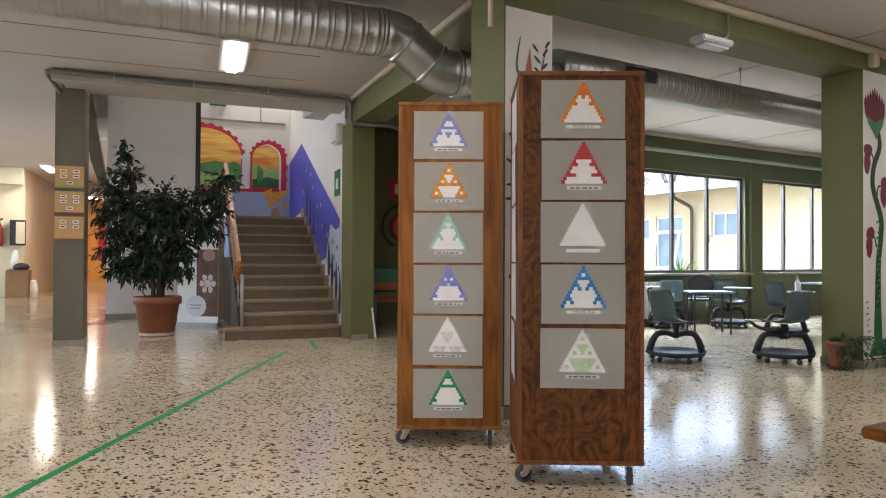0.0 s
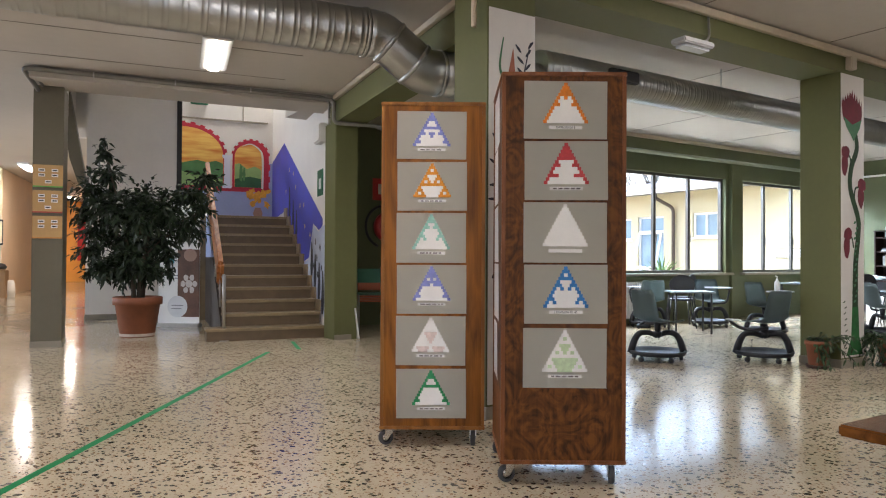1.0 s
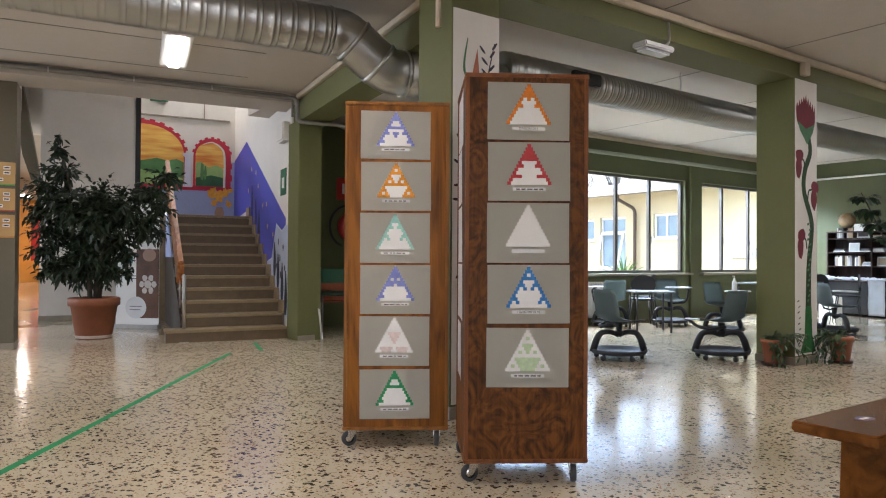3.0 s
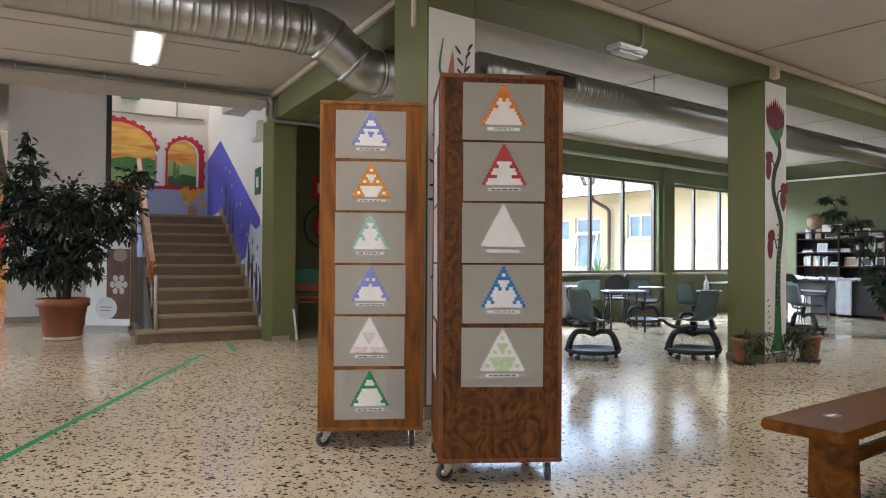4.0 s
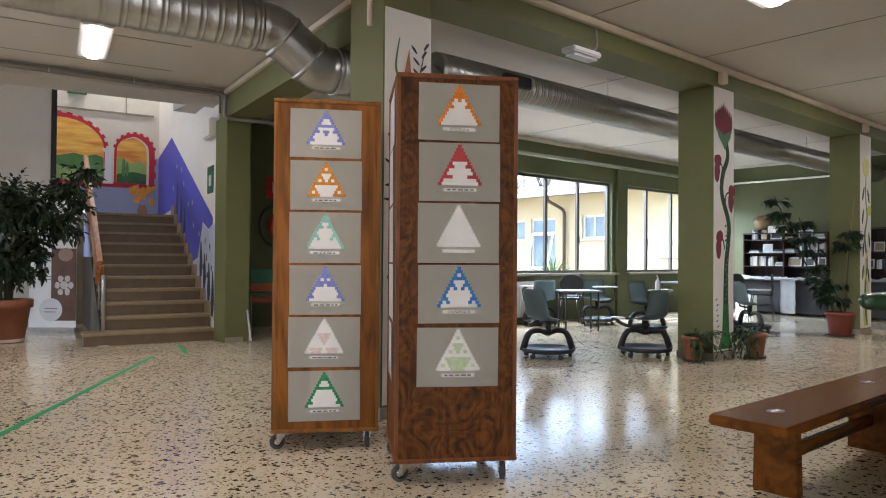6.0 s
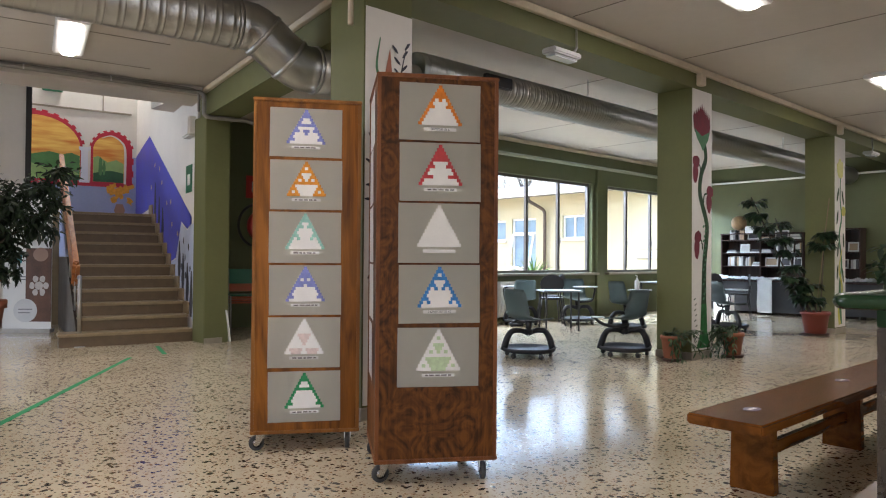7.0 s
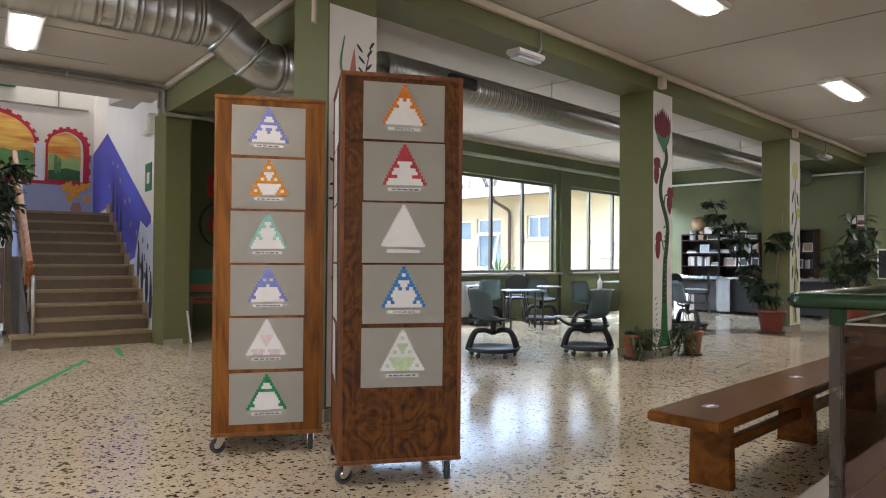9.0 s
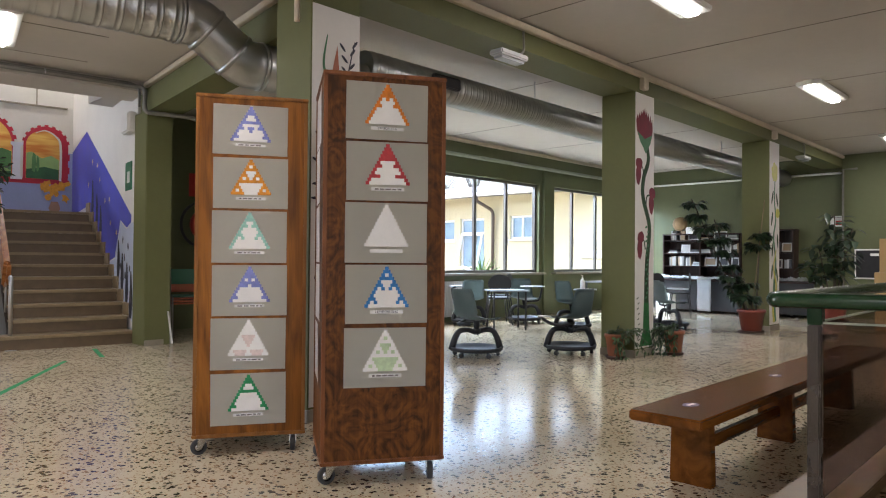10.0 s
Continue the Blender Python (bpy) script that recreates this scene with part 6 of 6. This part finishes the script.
bookcase(pose(15.62, 5.85, 0), 1.82, 1.72, (0.1, 0.50, 0.98, 1.28, 1.58), 1)
bookcase(pose(15.62, 4.75, 0), 0.8, 1.78, (0.1, 0.5, 0.95, 1.3), 2)
gl = thing("globe", "old brown desk globe on top of the bookcase", "globe", pose(15.75, 7.3, 1.745))
part("ball", lathe(bmesh.new(), [(0.17 * math.sin(math.pi * k / 18), 0.24 - 0.17 * math.cos(math.pi * k / 18)) for k in range(19)], 28), mat("globe_map", (0.30, 0.20, 0.10), 0.4, vary=0.4, scale=9), gl)
part("stand", lathe(bmesh.new(), ((0, 0), (0.1, 0), (0.1, 0.015), (0.02, 0.03), (0.015, 0.075), (0, 0.075)), 20), DARKWOOD, gl)
pb = thing("paper_tray", "white plastic tray of papers on the bookcase", "tray", pose(15.7, 6.72, 1.745))
part("tray", box(bmesh.new(), (0, 0, 0), (0.25, 0.42, 0.16), None, 0.01), WHITE_PL, pb)
CLOTH = mat("white_crumpled_cloth", (0.80, 0.82, 0.84), 0.35, vary=0.08, scale=5, bump=0.5, bump_scale=9)


def work_table(m, w, d):
    t = thing("work_table", "dark table with boxes beneath along the bookcase", "table", m, "work tables")
    part("tabletop", box(bmesh.new(), (0, 0, 0.68), (d, w, 0.71), None, 0.005), DARKWOOD, t)
    part("front_board", box(bmesh.new(), (0.03, 0.02, 0.06), (0.05, w - 0.02, 0.679)), BLACK, t)
    for y in (0.03, w - 0.07):
        for x in (0.06, d - 0.08):
            part("leg", box(bmesh.new(), (x, y, 0), (x + 0.04, y + 0.04, 0.679)), STEEL, t)


work_table(pose(14.55, 5.2, 0), 2.6, 0.85)
work_table(pose(14.75, 4.1, 0), 0.95, 0.7)
for y0, y1, x0 in ((5.15, 7.7, 14.5), (4.08, 5.05, 14.72)):
    c = thing("cloth_cover", "crumpled white plastic cloth thrown over the table", "cloth", pose(0, 0, 0.0))
    bm = bmesh.new()
    nx, ny = 14, 40
    g = [[bm.verts.new((x0 + 0.9 * i / nx, y0 + (y1 - y0) * j / ny, 0.722 + 0.13 * abs(noise.noise((i * 0.5, j * 0.45, y0))))) for j in range(ny + 1)] for i in range(nx + 1)]
    for i in range(nx):
        for j in range(ny):
            bm.faces.new((g[i][j], g[i + 1][j], g[i + 1][j + 1], g[i][j + 1])).smooth = True
    bmesh.ops.solidify(bm, geom=bm.faces[:], thickness=0.004)
    part("top_fold", bm, CLOTH, c)
    if y0 > 5.1:
        bm = bmesh.new()
        g = [[bm.verts.new((14.47 + 0.03 * noise.noise((i * 0.7, j * 0.4, 2)), 6.02 + 0.30 * i / 8, 0.05 + 0.69 * j / 12)) for j in range(13)] for i in range(9)]
        for i in range(8):
            for j in range(12):
                bm.faces.new((g[i][j], g[i + 1][j], g[i + 1][j + 1], g[i][j + 1])).smooth = True
        bmesh.ops.solidify(bm, geom=bm.faces[:], thickness=0.004)
        part("hanging_fold", bm, CLOTH, c)
for x, y, a in ((13.6, 6.3, 200), (13.5, 6.9, 160)):
    black_chair(pose(x, y, 0, 0, 0, a))
wb = thing("white_carton", "white carton standing on the floor by the table", "box", pose(14.1, 6.85, 0))
part("carton", box(bmesh.new(), (-0.1, -0.18, 0), (0.1, 0.18, 0.42), None, 0.008), WHITE_PL, wb)
scr = thing("black_poster", "black poster board with a white frame on the wall", "poster", pose(15.798, 3.25, 0.78))
part("frame", box(bmesh.new(), (-0.025, -0.1, 0), (0, 0.4, 0.6), None, 0.004), WHITE_PL, scr)
part("print", box(bmesh.new(), (-0.03, -0.07, 0.03), (-0.0255, 0.37, 0.57)), BLACK, scr)
part("print_bar", box(bmesh.new(), (-0.033, -0.03, 0.46), (-0.031, 0.12, 0.51)), WHITE_PL, scr)
part("round_print", prism(bmesh.new(), blob(0.12, 0.14, 0.09, 0.05, 18), 0.002, pose(-0.031, 0, 0, 90, 0, -90)), WHITE_PL, scr)
sgn = thing("wall_sign", "small white and red square sign on the end wall", "sign", pose(15.99, 4.02, 1.85))
part("panel", box(bmesh.new(), (-0.01, -0.12, 0), (0, 0.12, 0.22)), WHITE_PL, sgn)
part("symbol", box(bmesh.new(), (-0.013, -0.09, 0.03), (-0.0105, 0.02, 0.12)), RED, sgn)
pw = thing("pine_cabinet", "pale pine cabinet standing by the end wall", "cabinet", pose(13.0, 2.1, 0))
part("lower_case", box(bmesh.new(), (0, 0, 0), (0.5, 0.62, 0.95), None, 0.006), PINE, pw)
part("upper_case", box(bmesh.new(), (0.06, 0.03, 0.951), (0.5, 0.56, 1.5), None, 0.006), PINE, pw)

# ---- paintings on the pillars ----
ROSE = mat("rose_paint", (0.16, 0.016, 0.03), 0.8, vary=0.3, scale=14)
STEM = mat("stem_paint", (0.014, 0.055, 0.014), 0.8, vary=0.6, scale=10)
SEPAL = mat("sepal_paint", (0.07, 0.20, 0.10), 0.8, vary=0.3, scale=14)
BASE_G = mat("bright_stem_paint", (0.014, 0.14, 0.03), 0.8, vary=0.5, scale=14)
YEL = mat("yellow_paint", (0.52, 0.50, 0.08), 0.5, vary=0.2, scale=12)
RUST = mat("rust_paint", (0.38, 0.11, 0.05), 0.5, vary=0.2, scale=12)
P1, P2, P3 = (Matrix.Translation((x, PY - 0.004, 0)) @ pose(0, 0, 0, 90) for x, _ in PILLARS)
pp = pillars[1]
paint("rose_stem", ribbon(((0.235, 2.56), (0.31, 2.30), (0.20, 2.08), (0.18, 1.86), (0.33, 1.55), (0.33, 1.35), (0.28, 1.05), (0.27, 0.5)), (0.06, 0.075, 0.08, 0.08, 0.085, 0.085, 0.095, 0.12)), P2, STEM, pp, 0.002, "winding dark green painted stem")
for k in range(16):
    paint("fleck", blob(0.285 + 0.022 * (k % 3 - 1), 0.68 + 0.055 * k, 0.026, 0.014, 8, 0.1, k, 0.4), P2, SEPAL, pp, 0.0028 + 0.00002 * k)
paint("stem_foot", ((0.21, 0.62), (0.33, 0.62), (0.35, 0.3), (0.42, 0.12), (0.10, 0.12), (0.19, 0.3)), P2, BASE_G, pp, 0.003, "bright green painted stem foot")
spikes = [(0.03, 2.62), (0.06, 2.56), (0.22, 2.53), (0.38, 2.56), (0.41, 2.64)]
for k in range(9):
    x = 0.40 - 0.36 * k / 8
    zt = 2.80 + 0.10 * (1 - abs(k - 4) / 4)
    spikes += [(x, zt), (x - 0.022, zt - 0.07)]
paint("rose_bloom", spikes, P2, ROSE, pp, 0.003, "dark red painted rose")
paint("sepal", ((0.05, 2.60), (0.22, 2.53), (0.40, 2.60), (0.36, 2.50), (0.29, 2.42), (0.24, 2.36), (0.19, 2.42), (0.10, 2.50)), P2, SEPAL, pp, 0.004)
for cx, cz, sgn2 in ((0.07, 2.15, -1), (0.385, 1.83, 1), (0.11, 1.30, -1)):
    paint("bud", blob(cx + 0.02, cz + 0.08, 0.08, 0.07, 14, 0.25, int(cz * 10)), P2, ROSE, pp, 0.003, "dark red painted bud")
    paint("bud", blob(cx, cz - 0.05, 0.06, 0.12, 14, 0.2, int(cz * 11)), P2, ROSE, pp, 0.0035)
    paint("twig", ribbon(((cx + 0.03, cz + 0.05), (cx - sgn2 * 0.10, cz + 0.04), (cx - sgn2 * 0.13, cz - 0.06)), (0.02, 0.02, 0.025)), P2, STEM, pp, 0.0025)
for k in range(9):
    paint("fern_leaf", blob(0.09 - 0.004 * k + 0.02 * (k % 2), 0.2 + 0.06 * k, 0.026, 0.007, 8, 0, k, 0.4), P2, STEM, pp, 0.0045)
pp = pillars[0]
paint("vine_stem", ribbon(((0.13, 2.66), (0.10, 2.45), (0.15, 2.3), (0.08, 2.1), (0.12, 1.8), (0.10, 1.2), (0.12, 0.7)), (0.008, 0.02, 0.022, 0.02, 0.018, 0.018, 0.02)), P1, SEPAL, pp, 0.002, "painted vine")
paint("rust_flower", ((0.12, 2.2), (0.16, 2.36), (0.215, 2.60), (0.235, 2.40), (0.26, 2.2)), P1, RUST, pp, 0.003, "rust painted flower")
paint("twig", ribbon(((0.30, 2.2), (0.31, 2.4), (0.37, 2.66)), (0.02, 0.012, 0.006)), P1, INK, pp, 0.0025)
for k, (x, z, a) in enumerate(((0.26, 2.60, -0.8), (0.28, 2.52, -0.7), (0.28, 2.44, -0.7), (0.35, 2.58, 0.9), (0.37, 2.64, 0.9), (0.345, 2.48, 0.8), (0.38, 2.33, -0.4), (0.06, 1.95, -0.9), (0.045, 1.78, -0.5), (0.05, 1.62, 0.1), (0.04, 1.52, 0.0), (0.06, 1.0, 0.9), (0.07, 0.9, 1.1))):
    paint("leaf", blob(x, z, 0.038, 0.010, 10, 0.0, k, a), P1, INK, pp, 0.0035 + 0.0001 * k, "dark painted leaf")
pp = pillars[2]
paint("vine_stem", ribbon(((0.24, 2.42), (0.22, 2.1), (0.28, 1.8), (0.18, 1.5), (0.28, 1.1), (0.2, 0.7), (0.24, 0.14)), (0.03, 0.04, 0.05, 0.06, 0.06, 0.08, 0.13)), P3, SEPAL, pp, 0.002, "painted green vine")
paint("vine_stem", ribbon(((0.3, 1.3), (0.18, 1.0), (0.3, 0.7), (0.15, 0.4), (0.2, 0.14)), (0.03, 0.05, 0.06, 0.06, 0.1)), P3, YEL, pp, 0.003, "painted yellow-green vine")
for x, z, rx, rz in ((0.22, 2.56, 0.14, 0.15), (0.36, 1.9, 0.09, 0.08)):
    paint("yellow_bloom", blob(x, z, rx, rz, 16, 0.25, int(z * 10)), P3, YEL, pp, 0.004, "yellow painted bloom")
for k, (x, z, a) in enumerate(((0.12, 2.15, 1.2), (0.33, 2.12, 1.9), (0.1, 1.8, 1.3), (0.36, 1.45, 1.7), (0.12, 1.3, 1.4), (0.1, 0.95, 1.4), (0.33, 0.9, 1.8))):
    paint("leaf", blob(x, z, 0.12, 0.03, 10, 0.0, k, a), P3, STEM, pp, 0.004 + 0.0001 * k)

# ceiling joints: thin dark grooves between the panels
JOINT = mat("joint_shadow_line", (0.20, 0.18, 0.15), 0.8)
for x in (5.0, 6.93, 9.2, 11.4, 13.6):
    slab("ceiling_joint", (x, -6.9, CEILING - 0.004), (x + 0.012, PY - 0.06, CEILING - 0.001), JOINT, "thin joint between ceiling panels", "ceiling")
    slab("ceiling_joint", (x + 2.0, PY + 0.44, CEILING - 0.004), (x + 2.012, WY - 0.06, CEILING - 0.001), JOINT, "thin joint between ceiling panels", "ceiling")
for v in (-3.2, -1.6, -0.5):
    slab("ceiling_joint", (-6, v, CEILING - 0.004), (-0.75, v + 0.012, CEILING - 0.001), JOINT, "thin joint between ceiling panels", "ceiling", ZONE)
